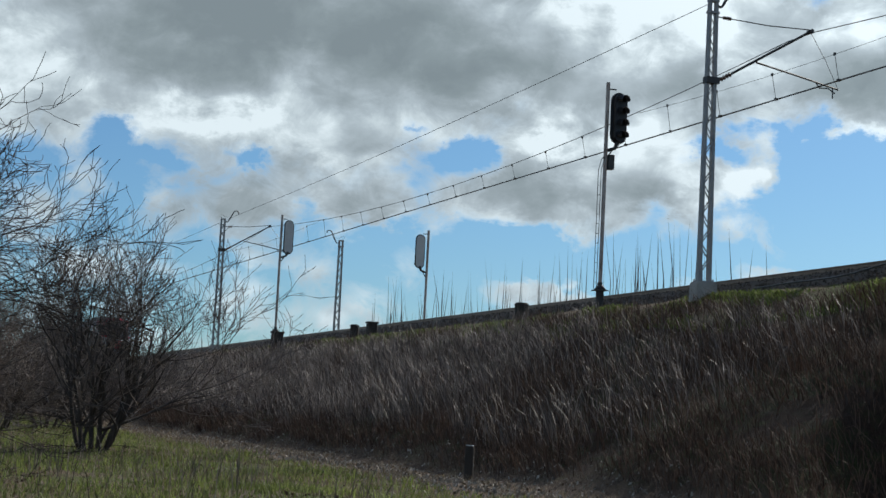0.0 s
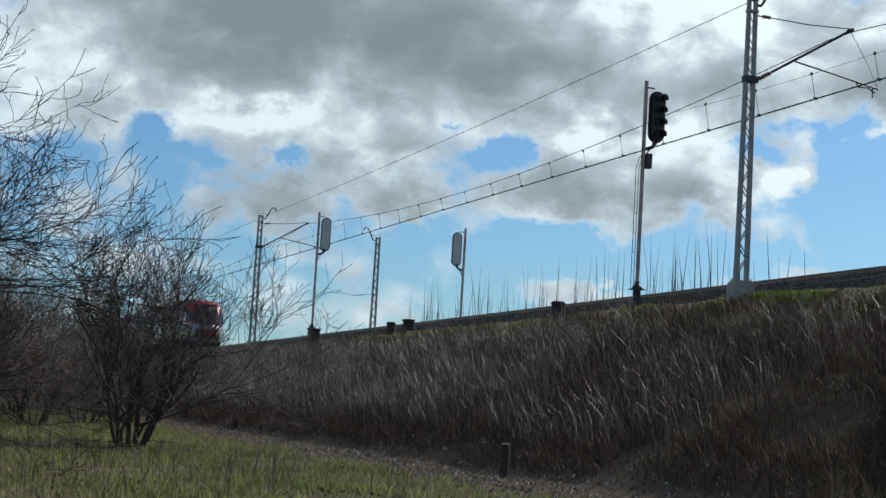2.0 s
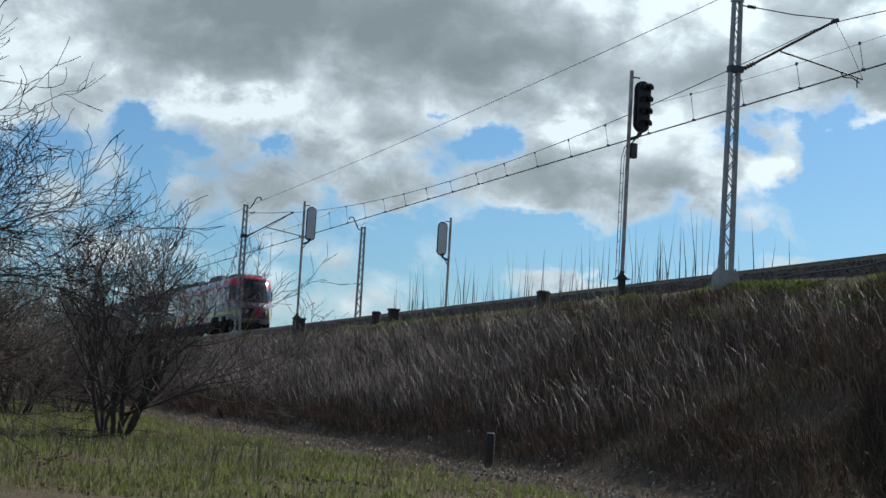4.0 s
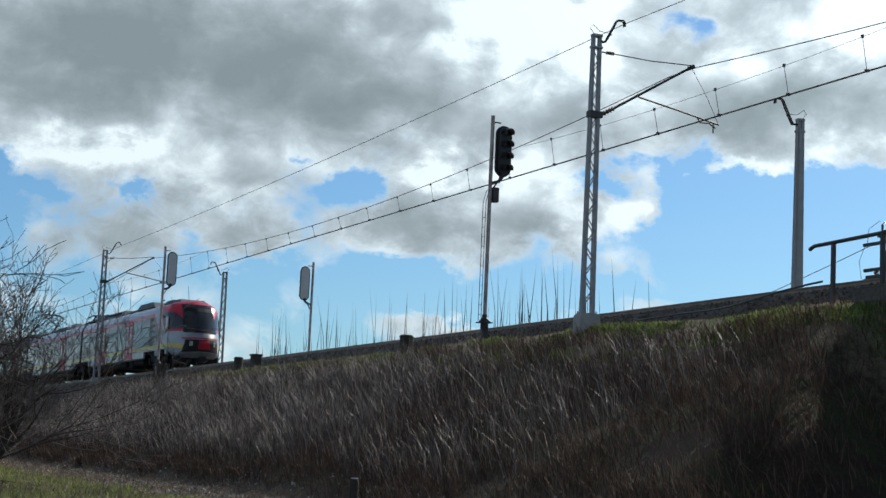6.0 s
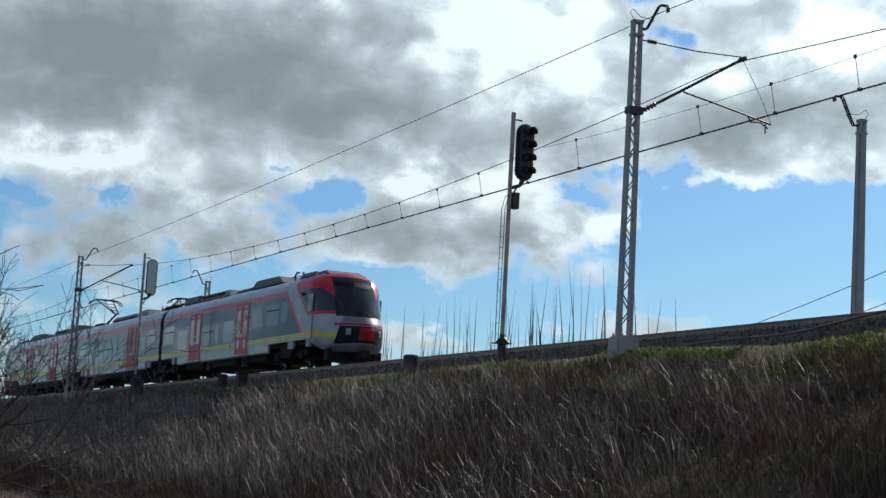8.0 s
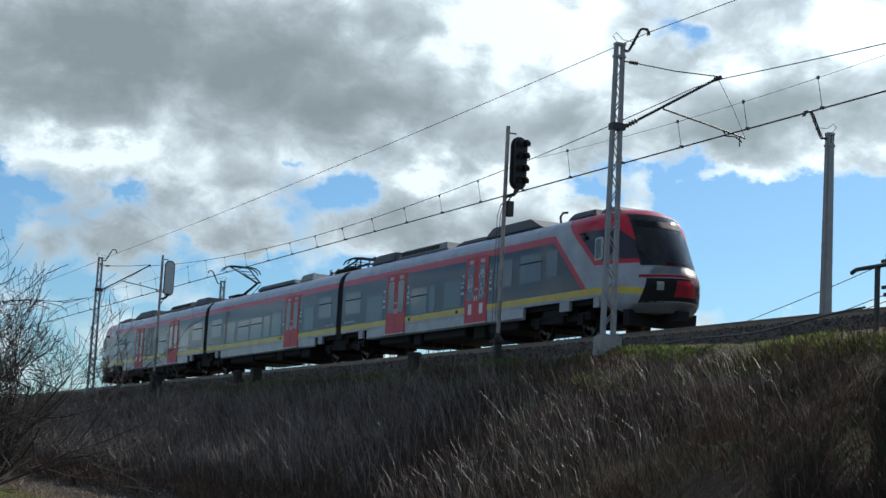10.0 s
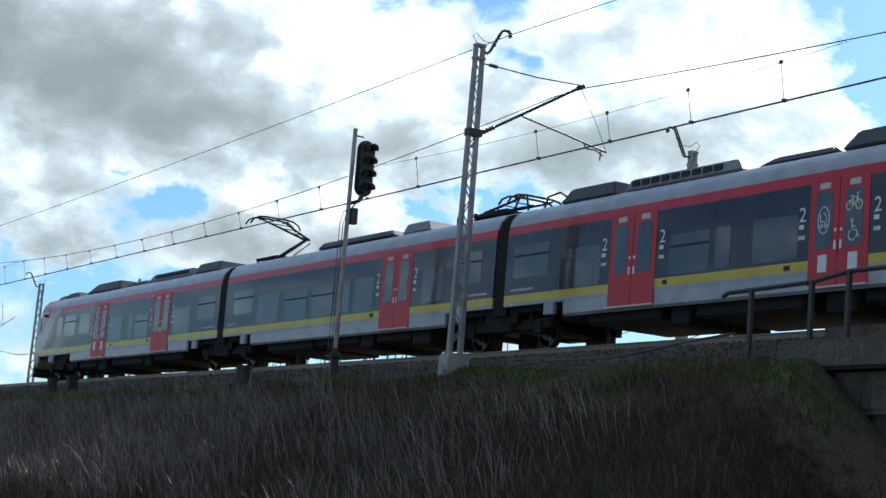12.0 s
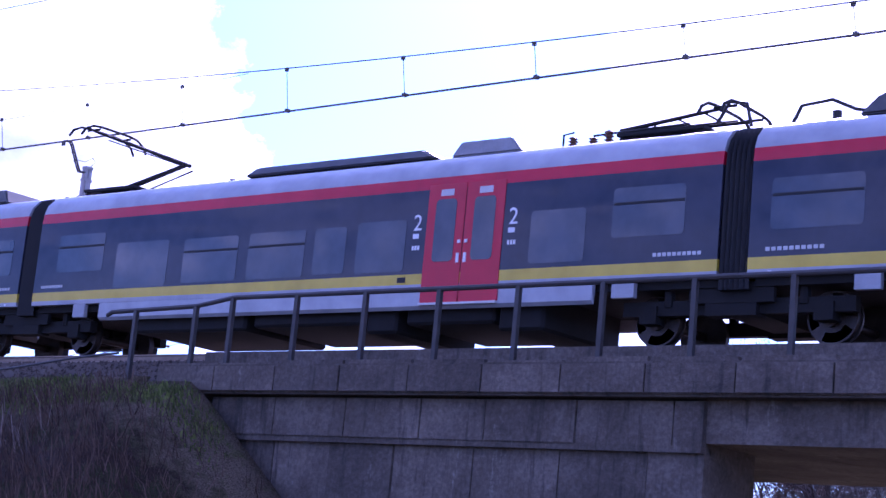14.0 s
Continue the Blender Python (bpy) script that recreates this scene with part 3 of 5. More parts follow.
def signal(x, y, base, top, facing, side, head_h, label):
    """A colour light signal on a tubular post. facing: +1 shows its lamps towards +x; side: where the head hangs."""
    t = thing("railway_signal", pose(x, y, base), label, "railway signal", "line signals")
    h = top - base
    bm = bmesh.new()
    tube(bm, [(0, 0, 0.1), (0, 0, h)], 0.062, 12)
    part("post", bm, M["post"], t, "flaking red-brown and grey painted tubular post")
    bm = bmesh.new()
    tube(bm, [(0, 0, 0.0), (0, 0, 0.5)], 0.078, 12)
    for k in range(4):
        a = k * math.pi / 2 + 0.4
        c, s_ = math.cos(a), math.sin(a)
        tube(bm, [(0.06 * c, 0.06 * s_, 0.38), (0.22 * c, 0.22 * s_, 0.28)], [0.05, 0.02], 6)
        tube(bm, [(0.10 * c, 0.10 * s_, -0.7), (0.12 * c, 0.12 * s_, 0.30)], 0.016, 6)
    box(bm, -0.2, 0.2, -0.2, 0.2, 0.24, 0.27)
    box(bm, -0.09, 0.09, -0.09, 0.09, -0.7, 0.24)
    part("base", bm, M["dark_steel"], t)
    z0 = h - head_h - 0.28
    bm = bmesh.new()
    capsule(bm, 0.56 if facing > 0 else 0.42, head_h, -0.02, 0.02, 12)
    head = part("target_plate", bm, M["black"] if facing > 0 else M["plate"], t, "" if facing > 0 else "pale grey back of the lamp plate")
    head.matrix_basis = pose(0.0, side * 0.40, z0)
    if facing < 0:
        bm = bmesh.new()
        capsule(bm, 0.52, head_h + .10, -0.035, -0.022, 12)
        rim = part("plate_rim", bm, M["black"], head)
        rim.matrix_basis = pose(0, 0, -.05)
    bm = bmesh.new()
    capsule(bm, 0.40, head_h - 0.14, 0.022 * facing if facing > 0 else -0.20, 0.17 if facing > 0 else -0.037, 8)
    case = part("lamp_case", bm, M["black"], head)
    case.matrix_basis = pose(0, 0, 0.07)
    n = 4
    for i in range(n):
        zc = 0.26 + i * (head_h - 0.5) / (n - 1)
        bm = bmesh.new()
        arc = np.linspace(-0.15 * math.pi, 1.15 * math.pi, 9)
        f = facing
        inner = [[bm.verts.new((f * (0.15 + d_), rr * math.cos(a), zc + rr * math.sin(a) - d_ * 0.12)) for a in arc] for rr, d_ in ((0.145, 0.0), (0.13, 0.36 if facing > 0 else 0.3))]
        for a, b in zip(range(8), range(1, 9)):
            bm.faces.new((inner[0][a], inner[0][b], inner[1][b], inner[1][a]))
        bmesh.ops.solidify(bm, geom=bm.faces[:], thickness=0.012)
        part("lamp_hood", bm, M["black"], head)
    bm = bmesh.new()
    tube(bm, [(0, 0, h - 0.2), (0, side * 0.28, h - 0.2)], 0.025, 6)
    part("head_stay", bm, M["dark_steel"], t)
    bm = bmesh.new()
    tube(bm, [(0, 0, z0 - 0.25), (0, side * 0.30, z0 - 0.14), (0, side * 0.40, z0 + 0.06)], [0.05, 0.055, 0.09], 8)
    tube(bm, [(0, 0, z0 - 0.55), (0, side * 0.22, z0 - 0.2)], 0.025, 6)
    part("head_bracket", bm, M["dark_steel"], t)
    if facing > 0:
        bm = bmesh.new()
        box(bm, -0.11, 0.11, side * 0.07, side * 0.27, z0 - 0.82, z0 - 0.36)
        bmesh.ops.bevel(bm, geom=bm.edges[:], offset=0.015, segments=1, affect="EDGES")
        part("terminal_box", bm, M["dark_steel"], t)
        bm = bmesh.new()
        zt = z0 - 0.85
        for dx in (-0.10, 0.10):
            tube(bm, [(dx, -0.08, zt + 0.35), (dx, -0.17, zt), (dx, -0.17, 0.3)], 0.011, 6)
        tube(bm, [(0.10, -0.08, zt + 0.35), (0, -0.02, zt + .45), (-0.10, -0.08, zt + 0.35)], 0.013, 6)
        part("ladder", bm, M["dark_steel"], t)
        for i in range(int((zt - 0.4) / 0.3)):
            bm = bmesh.new()
            tube(bm, [(-0.10, -0.17, 0.5 + 0.3 * i), (0.10, -0.17, 0.5 + 0.3 * i)], 0.009, 5)
            part("rung", bm, M["dark_steel"], t)
    return t


M["post"] = material("flaking_post_paint", (0.20, 0.115, 0.085), 0.7, 0.2, 0.5, 1.4, 40, 0.2, tint=(0.45, 0.40, 0.36))
signal(-42.48, 21.61, 5.72, 12.45, 1, 1, 1.62, "black four-lamp railway signal on a rust-stained tubular post")
signal(-79.2, 21.37, 5.80, 12.0, -1, 1, 1.65, "railway signal seen from behind with a pale grey plate")
signal(-75.6, 28.0, 5.3, 11.47, -1, -1, 1.62, "railway signal beyond the track seen from behind, pale plate")


def stub(x, y, z, w, h, round_, label):
    bm = bmesh.new()
    if round_:
        tube(bm, [(0, 0, -0.5), (0, 0, h - 0.05), (0, 0, h)], [w / 2, w / 2, w / 2 * 0.85], 14)
        tube(bm, [(0, 0, h - 0.1), (0, 0, h - 0.05)], w / 2 + 0.025, 14)
    else:
        box(bm, -w / 2, w / 2, -w / 2, w / 2, -0.5, h)
        box(bm, -w / 2 - .04, w / 2 + .04, -w / 2 - .04, w / 2 + .04, h, h + 0.08)
        bmesh.ops.bevel(bm, geom=bm.edges[:], offset=0.015, segments=1, affect="EDGES")
    ob = part("cable_box", bm, M["dark_wood"], None)
    ob.matrix_world = pose(x, y, z)
    tagged(ob, label, "cable box", "track-side boxes")


stub(-48.8, 21.75, 5.50, 0.46, 0.44, True, "dark round concrete track-side box with a lid")
stub(-67.3, 21.75, 5.56, 0.38, 0.40, True, "small dark round concrete track-side box")
stub(-64.9, 21.75, 5.56, 0.38, 0.34, False, "small dark square concrete track-side box")
stub(-78.5, 21.3, 5.7, 0.5, 0.25, False, "low dark concrete cable box beside a signal")

# marker post at the bank's foot
marker = thing("marker_post", pose(-28.2, 11.9, plain(-28.2)), "short dark wooden marker post with a pale cut top", "post")
bm = bmesh.new()
tube(bm, [(0, 0, -0.3), (0.0, 0, 0.66), (0.0, 0, 0.70)], [0.095, 0.09, 0.082], 14)
part("shaft", bm, M["dark_wood"], marker)
bm = bmesh.new()
tube(bm, [(0, 0, 0.698), (0, 0, 0.72)], [0.08, 0.074], 14)
part("top", bm, M["plate"], marker, "pale weathered cut end")


def power_pole(x, y, z, top):
    """A-frame line pole with cross arms and switch gear."""
    t = thing("power_pole", pose(x, y, z), "weathered concrete A-frame power pole with cross arms and insulators", "power pole")
    h = top - z
    for s in (-1, 1):
        bm = bmesh.new()
        taper_bar(bm, (s * 1.9, 0, 0), (s * 0.10, 0, h - 0.7), 0.16, 0.14, 0.12, 0.1)
        part("leg", bm, M["dark_concrete"], t)
    for z_, w in ((h - 0.35, 1.8), (h - 1.45, 1.75), (h - 1.75, 1.6)):
        bm = bmesh.new()
        box(bm, -w, w, -0.07, 0.07, z_ - 0.07, z_ + 0.07)
        bmesh.ops.bevel(bm, geom=bm.edges[:], offset=0.02, segments=1, affect="EDGES")
        part("cross_arm", bm, M["dark_steel"], t)
    bm = bmesh.new()
    box(bm, -0.6 - .06, -0.6 + .06, -.06, .06, h - 3.2, h - 0.3)
    part("stay_bar", bm, M["dark_steel"], t)
    for i in range(4):
        bm = bmesh.new()
        xx = -0.57 + 0.38 * i
        insulator(bm, (xx, 0, h - 0.05), (xx, 0, h + 0.42), 0.08)
        tube(bm, [(xx, 0, h + 0.42), (xx + 0.12, 0, h + 0.52), (xx + .26, 0, h + .38)], 0.02, 5)
        part("insulator", bm, M["ceramic"], t)
    bm = bmesh.new()
    box(bm, -0.8, 0.8, -.1, .1, h - 0.12, h - 0.02)
    box(bm, -0.1, 0.1, -.08, .08, h - 0.75, h - 0.11)
    part("switch_frame", bm, M["dark_steel"], t)
    for s in (-1, 1):
        for dz in (-1.45, -1.75):
            bm = bmesh.new()
            insulator(bm, (s * 0.9, 0.1, h + dz), (s * 1.5, 0.35, h + dz - 0.1), 0.07)
            part("strain_insulator", bm, M["ceramic"], t)
    bm = bmesh.new()
    for s in (-1, 1):
        tube(bm, [(s * 1.7, 0, h - .35), (s * 2.1, 0, h - 1.0), (s * 2.2, .2, h - 1.75), (s * 1.4, 0.3, h - 1.85)], 0.012, 5)
        tube(bm, [(s * .75, 0, h + .6), (s * 1.6, 0.1, h + .35), (s * 1.7, 0.1, h - 0.3)], 0.012, 5)
    part("jumper_cable", bm, M["wire"], t)
    return t


power_pole(-52.2, 45.0, 0.5, 12.13)
for dz, yy in ((10.78, 45.35), (10.48, 45.35), (11.98, 45.0)):
    bm = bmesh.new()
    tube(bm, [(-52.35 - 90 * k, yy + 30 * k, dz - 4 * 1.2 * k * (1 - k)) for k in np.linspace(0, 1, 14)], 0.02, 5)
    tagged(part("power_cable", bm, M["wire"]), "thin sagging overhead power cable beyond the railway", "cable", "power cables")

# ---- bridge ----
deck = BRIDGE
bm = bmesh.new()
box(bm, -24.0, 14, 21.25, 22.0, 5.05, 5.57)
bmesh.ops.bevel(bm, geom=bm.edges[:], offset=0.03, segments=2, affect="EDGES")
tagged(part("parapet_beam", bm, M["dark_concrete"]), "stained concrete edge beam of the railway bridge", "bridge", kind="structure")
bm = bmesh.new()
box(bm, -22.8, -12.6, 21.75, 23.1, -0.5, 5.5)
box(bm, -22.79, -15.2, 23.1, 27.6, -0.5, 5.5)
tagged(part("abutment_west", bm, M["dark_concrete"]), "dark stained concrete bridge abutment", "abutment", kind="structure")
bm = bmesh.new()
box(bm, -4.4, 8, 21.75, 27.6, -0.5, 5.9)
tagged(part("abutment_east", bm, M["dark_concrete"]), "dark stained concrete bridge abutment", "abutment", kind="structure")
bm = bmesh.new()
box(bm, -12.65, -4.3, 21.6, 27.6, 4.42, 5.06)
box(bm, -15.25, -12.65, 23.0, 27.6, 4.42, 5.06)
tagged(part("bridge_deck", bm, M["dark_concrete"]), "dark concrete and steel bridge span", "bridge", kind="structure")
# concrete panels of the abutment face, each a little out of line
rnd = random.Random(5)
wall_face = bpy.data.objects["abutment_west"]
for row, (za, zb) in enumerate(((4.36, 5.03), (3.0, 4.28), (1.6, 2.97), (0.0, 1.57))):
    xx = -22.7
    while xx < -12.7:
        w = min(rnd.uniform(1.3, 1.75), -12.58 - xx)
        if w < 0.3:
            break
        bm = bmesh.new()
        o = (0.12 if row == 0 else 0.0) + rnd.uniform(0, 0.035)
        box(bm, xx + 0.012, xx + w - 0.012, 21.62 - o, 21.8, za + 0.01, zb - 0.01)
        part("panel", bm, M["panel"], wall_face)
        xx += w
bm = bmesh.new()
box(bm, -22.8, -12.6, 21.50, 21.8, 4.27, 4.37)
part("ledge", bm, M["dark_concrete"], wall_face)
edge_beam = bpy.data.objects["parapet_beam"]
bm = bmesh.new()
box(bm, -23.6, 14, 22.02, 22.24, 5.4, 5.93)
part("ballast_kerb", bm, M["dark_concrete"], edge_beam)
xx = -23.95
while xx < 12:
    bm = bmesh.new()
    box(bm, xx + 0.015, xx + 1.485, 21.21 - rnd.uniform(0, 0.02), 21.3, 5.10, 5.53)
    box(bm, xx + 0.03, xx + 1.47, 21.3, 21.95, 5.565, 5.60 + rnd.uniform(0, 0.05))
    part("panel", bm, M["panel"], edge_beam)
    xx += 1.5

railing = thing("railing", pose(0, 0, 0), "dark painted steel tube railing along the bridge edge", "railing")
posts = [-24.92, -23.28, -22.34] + [-22.34 + 1.592 * k for k in range(1, 20)]
rail_z = lambda x: 6.64 + 0.02 * (x + 24.92) if x < -23.28 else (6.67 + 0.13 * min((x + 23.28) / 0.94, 1))
for px in posts:
    bm = bmesh.new()
    box(bm, px - 0.04, px + 0.04, 21.32, 21.40, 5.3, rail_z(px))
    part("post", bm, M["dark_steel"], railing)
bm = bmesh.new()
tube(bm, [(-25.75, 21.36, 6.56), (-25.6, 21.36, 6.62), (-23.28, 21.36, 6.67), (-22.34, 21.36, 6.80), (posts[-1], 21.36, 6.82)], 0.045, 8)
part("top_rail", bm, M["dark_steel"], railing)
# loose cable on the ballast shoulder
bm = bmesh.new()
tube(bm, [(-33.2 + 8.6 * k, 21.5 - 0.25 * k + 0.1 * math.sin(7 * k), 5.46 + 0.36 * k * k + 0.04 * math.sin(9 * k)) for k in np.linspace(0, 0.93, 24)], 0.024, 7)
tagged(part("cable_duct", bm, M["dark_steel"]), "dark cable running up the ballast shoulder to the bridge", "cable")


# ---- the train ----
HALF = [(1.408, 1.00), (1.416, 1.06), (1.42, 1.28), (1.42, 2.05), (1.42, 2.82), (1.40, 3.05), (1.33, 3.25), (1.15, 3.45), (0.8, 3.58), (0.4, 3.64), (0.0, 3.66)]
NOSE = [(0.40, 20.7), (0.55, 21.15), (0.8, 21.5), (1.3, 21.55), (1.55, 21.4), (1.8, 21.1), (2.5, 20.4), (3.05, 19.8), (3.3, 19.5), (3.45, 19.25), (3.58, 18.95), (3.64, 18.7), (3.66, 18.5)]
CAB = 18.2
NOSE = [(z, CAB + (x - CAB) * 0.74) for z, x in NOSE]


def along(table, v):
    if v <= table[0][0]:
        return table[0][1]
    for (a, p), (b, q) in zip(table, table[1:]):
        if v <= b:
            return p + (q - p) * (v - a) / (b - a)
    return table[-1][1]


def half_width(z):
    return along([(q, p) for p, q in HALF], z) if z > 1.06 else along([(0.5, 1.24), (0.66, 1.36), (0.8, 1.40), (1.06, 1.415)], z)


def nose_x(y, z):
    """Where the skin of the cab's front lies."""
    w = min(abs(y) / max(half_width(z), 1e-3), 0.9999)
    return CAB + (1 - w ** (1 / 0.55)) ** (1 / 1.8) * (along(NOSE, z) - CAB)


def livery(name, cab):
    """Grey body, yellow and red stripes, a dark window band and a red cab."""
    m = bpy.data.materials.new(name)
    m.use_nodes = True
    g = Nodes(m.node_tree)
    bsdf = m.node_tree.nodes["Principled BSDF"]
    vec = g.add("ShaderNodeTexCoord").outputs["Object"]
    sep = g.add("ShaderNodeSeparateXYZ")
    g.put(sep.inputs[0], vec)
    x, z = sep.outputs[0], sep.outputs[2]
    if cab:
        x = g.math("MULTIPLY", g.math("SUBTRACT", x, 0.21), 1 / 1.0747)
    dirt = g.noise(vec, 1.7, 3, 0.55)
    less, more, times = (lambda a, b: g.math("LESS_THAN", a, b)), (lambda a, b: g.math("GREATER_THAN", a, b)), (lambda a, b: g.math("MULTIPLY", a, b))
    grey = g.ramp(dirt, [(0.3, (0.29, 0.30, 0.325)), (0.7, (0.40, 0.41, 0.435))])
    red = g.ramp(dirt, [(0.3, (0.47, 0.008, 0.026)), (0.7, (0.56, 0.011, 0.034))])
    dark = g.ramp(dirt, [(0.3, (0.020, 0.021, 0.032)), (0.7, (0.032, 0.033, 0.048))])
    yellow = g.ramp(dirt, [(0.3, (0.52, 0.37, 0.03)), (0.7, (0.64, 0.47, 0.05))])
    zs = z
    if cab:
        q = g.math("MAXIMUM", g.math("SUBTRACT", x, 18.6), 0.0)
        zs = g.math("ADD", z, times(times(q, q), 0.045))
    col = g.mix(times(more(zs, 1.09), less(zs, 1.28)), grey, yellow)
    band = times(more(z, 1.28), less(z, 3.04))
    inner = times(more(z, 1.28), less(z, 2.82))
    if cab:
        edge = g.math("ADD", times(g.math("SUBTRACT", 3.04, z), 1.07), 15.95)
        band = times(band, less(x, edge))
        inner = times(inner, less(x, g.math("SUBTRACT", edge, 0.26)))
    col = g.mix(band, col, red)
    col = g.mix(inner, col, dark)
    shine = inner
    if cab:
        front = g.math("ADD", times(g.math("SUBTRACT", 3.3, z), 1.17), 16.6)
        drop = g.math("MAXIMUM", g.math("SUBTRACT", x, 19.9), 0.0)
        low = g.math("SUBTRACT", 1.92, times(drop, 0.33))
        zone = times(more(x, front), more(z, low))
        col = g.mix(zone, col, red)
        glass = times(times(more(x, g.math("ADD", front, 0.27)), more(z, g.math("ADD", low, 0.13))), less(z, 2.95))
        glass = times(glass, less(z, g.math("SUBTRACT", 2.95, times(g.math("SUBTRACT", x, 18.9), 0.74))))
        col = g.mix(glass, col, dark)
        shine = g.math("MAXIMUM", inner, glass)
    g.put(bsdf.inputs["Base Color"], col)
    g.put(bsdf.inputs["Roughness"], g.math("SUBTRACT", g.math("ADD", times(dirt, 0.12), 0.17), times(shine, 0.13)))
    bsdf.inputs["Specular IOR Level"].default_value = 0.4
    return m


L_END, L_MID = livery("livery_end_car", True), livery("livery_middle_car", False)
M["roof_gear"] = material("grey_roof_casing", (0.075, 0.077, 0.08), 0.6, 0.2, 0.3, 3, 40, 0.1)
M["roof_light"] = material("pale_roof_casing", (0.22, 0.22, 0.22), 0.6, 0.1, 0.25, 3, 40, 0.1)
M["under"] = material("black_underframe", (0.008, 0.0075, 0.007), 0.85, 0.1, 0.4, 4, 50, 0.2)
M["door_red"] = material("red_door_paint", (0.52, 0.010, 0.030), 0.45, 0, 0.12, 2, 40, 0.0)
M["rubber"] = material("black_rubber", (0.012, 0.012, 0.013), 0.7, 0, 0.2, 4, 40, 0.0)
M["white_paint"] = material("white_lettering", (0.72, 0.72, 0.72), 0.5, 0, 0.08, 4, 40, 0.0)
M["skirt"] = material("grey_skirt_paint", (0.30, 0.31, 0.33), 0.45, 0, 0.2, 2, 40, 0.05)


def glass_material(name, base, rough):
    m = bpy.data.materials.new(name)
    m.use_nodes = True
    g = Nodes(m.node_tree)
    b = m.node_tree.nodes["Principled BSDF"]
    f = g.noise(g.add("ShaderNodeTexCoord").outputs["Object"], 1.3, 3)
    g.put(b.inputs["Base Color"], g.ramp(f, [(0.35, tuple(c * 0.75 for c in base)), (0.65, tuple(c * 1.25 for c in base))]))
    b.inputs["Roughness"].default_value = rough
    b.inputs["IOR"].default_value = 1.5
    b.inputs["Coat Weight"].default_value = 0.4
    b.inputs["Coat Roughness"].default_value = 0.02
    return m


M["pane"] = glass_material("tinted_window_glass", (0.036, 0.04, 0.05), 0.1)
M["screen"] = glass_material("windscreen_glass", (0.02, 0.022, 0.025), 0.05)


def slab(bm, x0, x1, z0, z1, side, proud, depth=0.05, r=0.07):
    """A rounded panel on a car's side."""
    ring = []
    for cx, cz, a0 in ((x1 - r, z1 - r, 0), (x0 + r, z1 - r, 90), (x0 + r, z0 + r, 180), (x1 - r, z0 + r, 270)):
        for k in range(4):
            a = radians(a0 + 30 * k)
            ring.append((cx + r * math.cos(a), cz + r * math.sin(a)))
    out = [bm.verts.new((x, side * (1.42 + proud), z)) for x, z in ring]
    back = [bm.verts.new((x, side * (1.42 + proud - depth), z)) for x, z in ring]
    bm.faces.new(out)
    bm.faces.new(back[::-1])
    n = len(ring)
    for k in range(n):
        bm.faces.new((out[k], out[(k + 1) % n], back[(k + 1) % n], back[k]))


def side_window(car, x0, x1, z0, z1, side, hopper):
    bm = bmesh.new()
    slab(bm, x0, x1, z0, z1, side, 0.006)
    part("window", bm, M["pane"], car, "")
    if hopper:
        bm = bmesh.new()
        zc = z1 - 0.27
        box(bm, x0 + 0.02, x1 - 0.02, side * 1.42, side * 1.436, zc - 0.022, zc + 0.022)
        part("window_bar", bm, M["rubber"], car)


def number(car, body, x, z, size, side):
    c = bpy.data.curves.new("class_number", "FONT")
    c.body, c.size, c.align_x, c.extrude = body, size, "CENTER", 0.002
    c.materials.append(M["white_paint"])
    ob = new("class_number", c)
    ob.parent = car
    ob.matrix_basis = pose(x, side * 1.426, z, 90, 0, 0 if side < 0 else 180)


def bars(car, x0, x1, z0, z1, side, n=1, mat="white_paint"):
    bm = bmesh.new()
    w = (x1 - x0) / n
    for k in range(n):
        box(bm, x0 + k * w, x0 + (k + 0.72) * w, side * 1.41, side * 1.426, z0, z1)
    part("marking", bm, M[mat], car)


def loop(p, q, r, tall=1.0, a0=0.0, a1=2 * math.pi, n=13):
    return [(p + r * math.cos(a), q + r * tall * math.sin(a)) for a in np.linspace(a0, a1, n)]


# strokes of the signs on the doors
PICTURES = {
    "bicycle": [loop(-0.13, -0.07, 0.09), loop(0.13, -0.07, 0.09), [(-0.13, -0.07), (-0.06, 0.08), (0.09, 0.08), (0.13, -0.07)],
                [(0.09, 0.08), (0.0, -0.07), (-0.06, 0.08)], [(0.09, 0.08), (0.07, 0.16), (0.14, 0.17)], [(-0.11, 0.11), (-0.02, 0.11)]],
    "wheelchair": [loop(-0.02, -0.09, 0.11, 1.0, 2.2, 6.1), loop(-0.04, 0.19, 0.035), [(-0.04, 0.13), (-0.03, 0.0), (0.08, 0.0), (0.13, -0.14), (0.17, -0.13)], [(-0.035, 0.07), (0.06, 0.06)]],
    "pram": [loop(0.0, 0.0, 0.16, 1.7), [(-0.09, 0.12), (-0.09, -0.03), (0.09, -0.03), (0.06, 0.10), (-0.01, 0.14)], loop(-0.06, -0.11, 0.035), loop(0.06, -0.11, 0.035)],
}


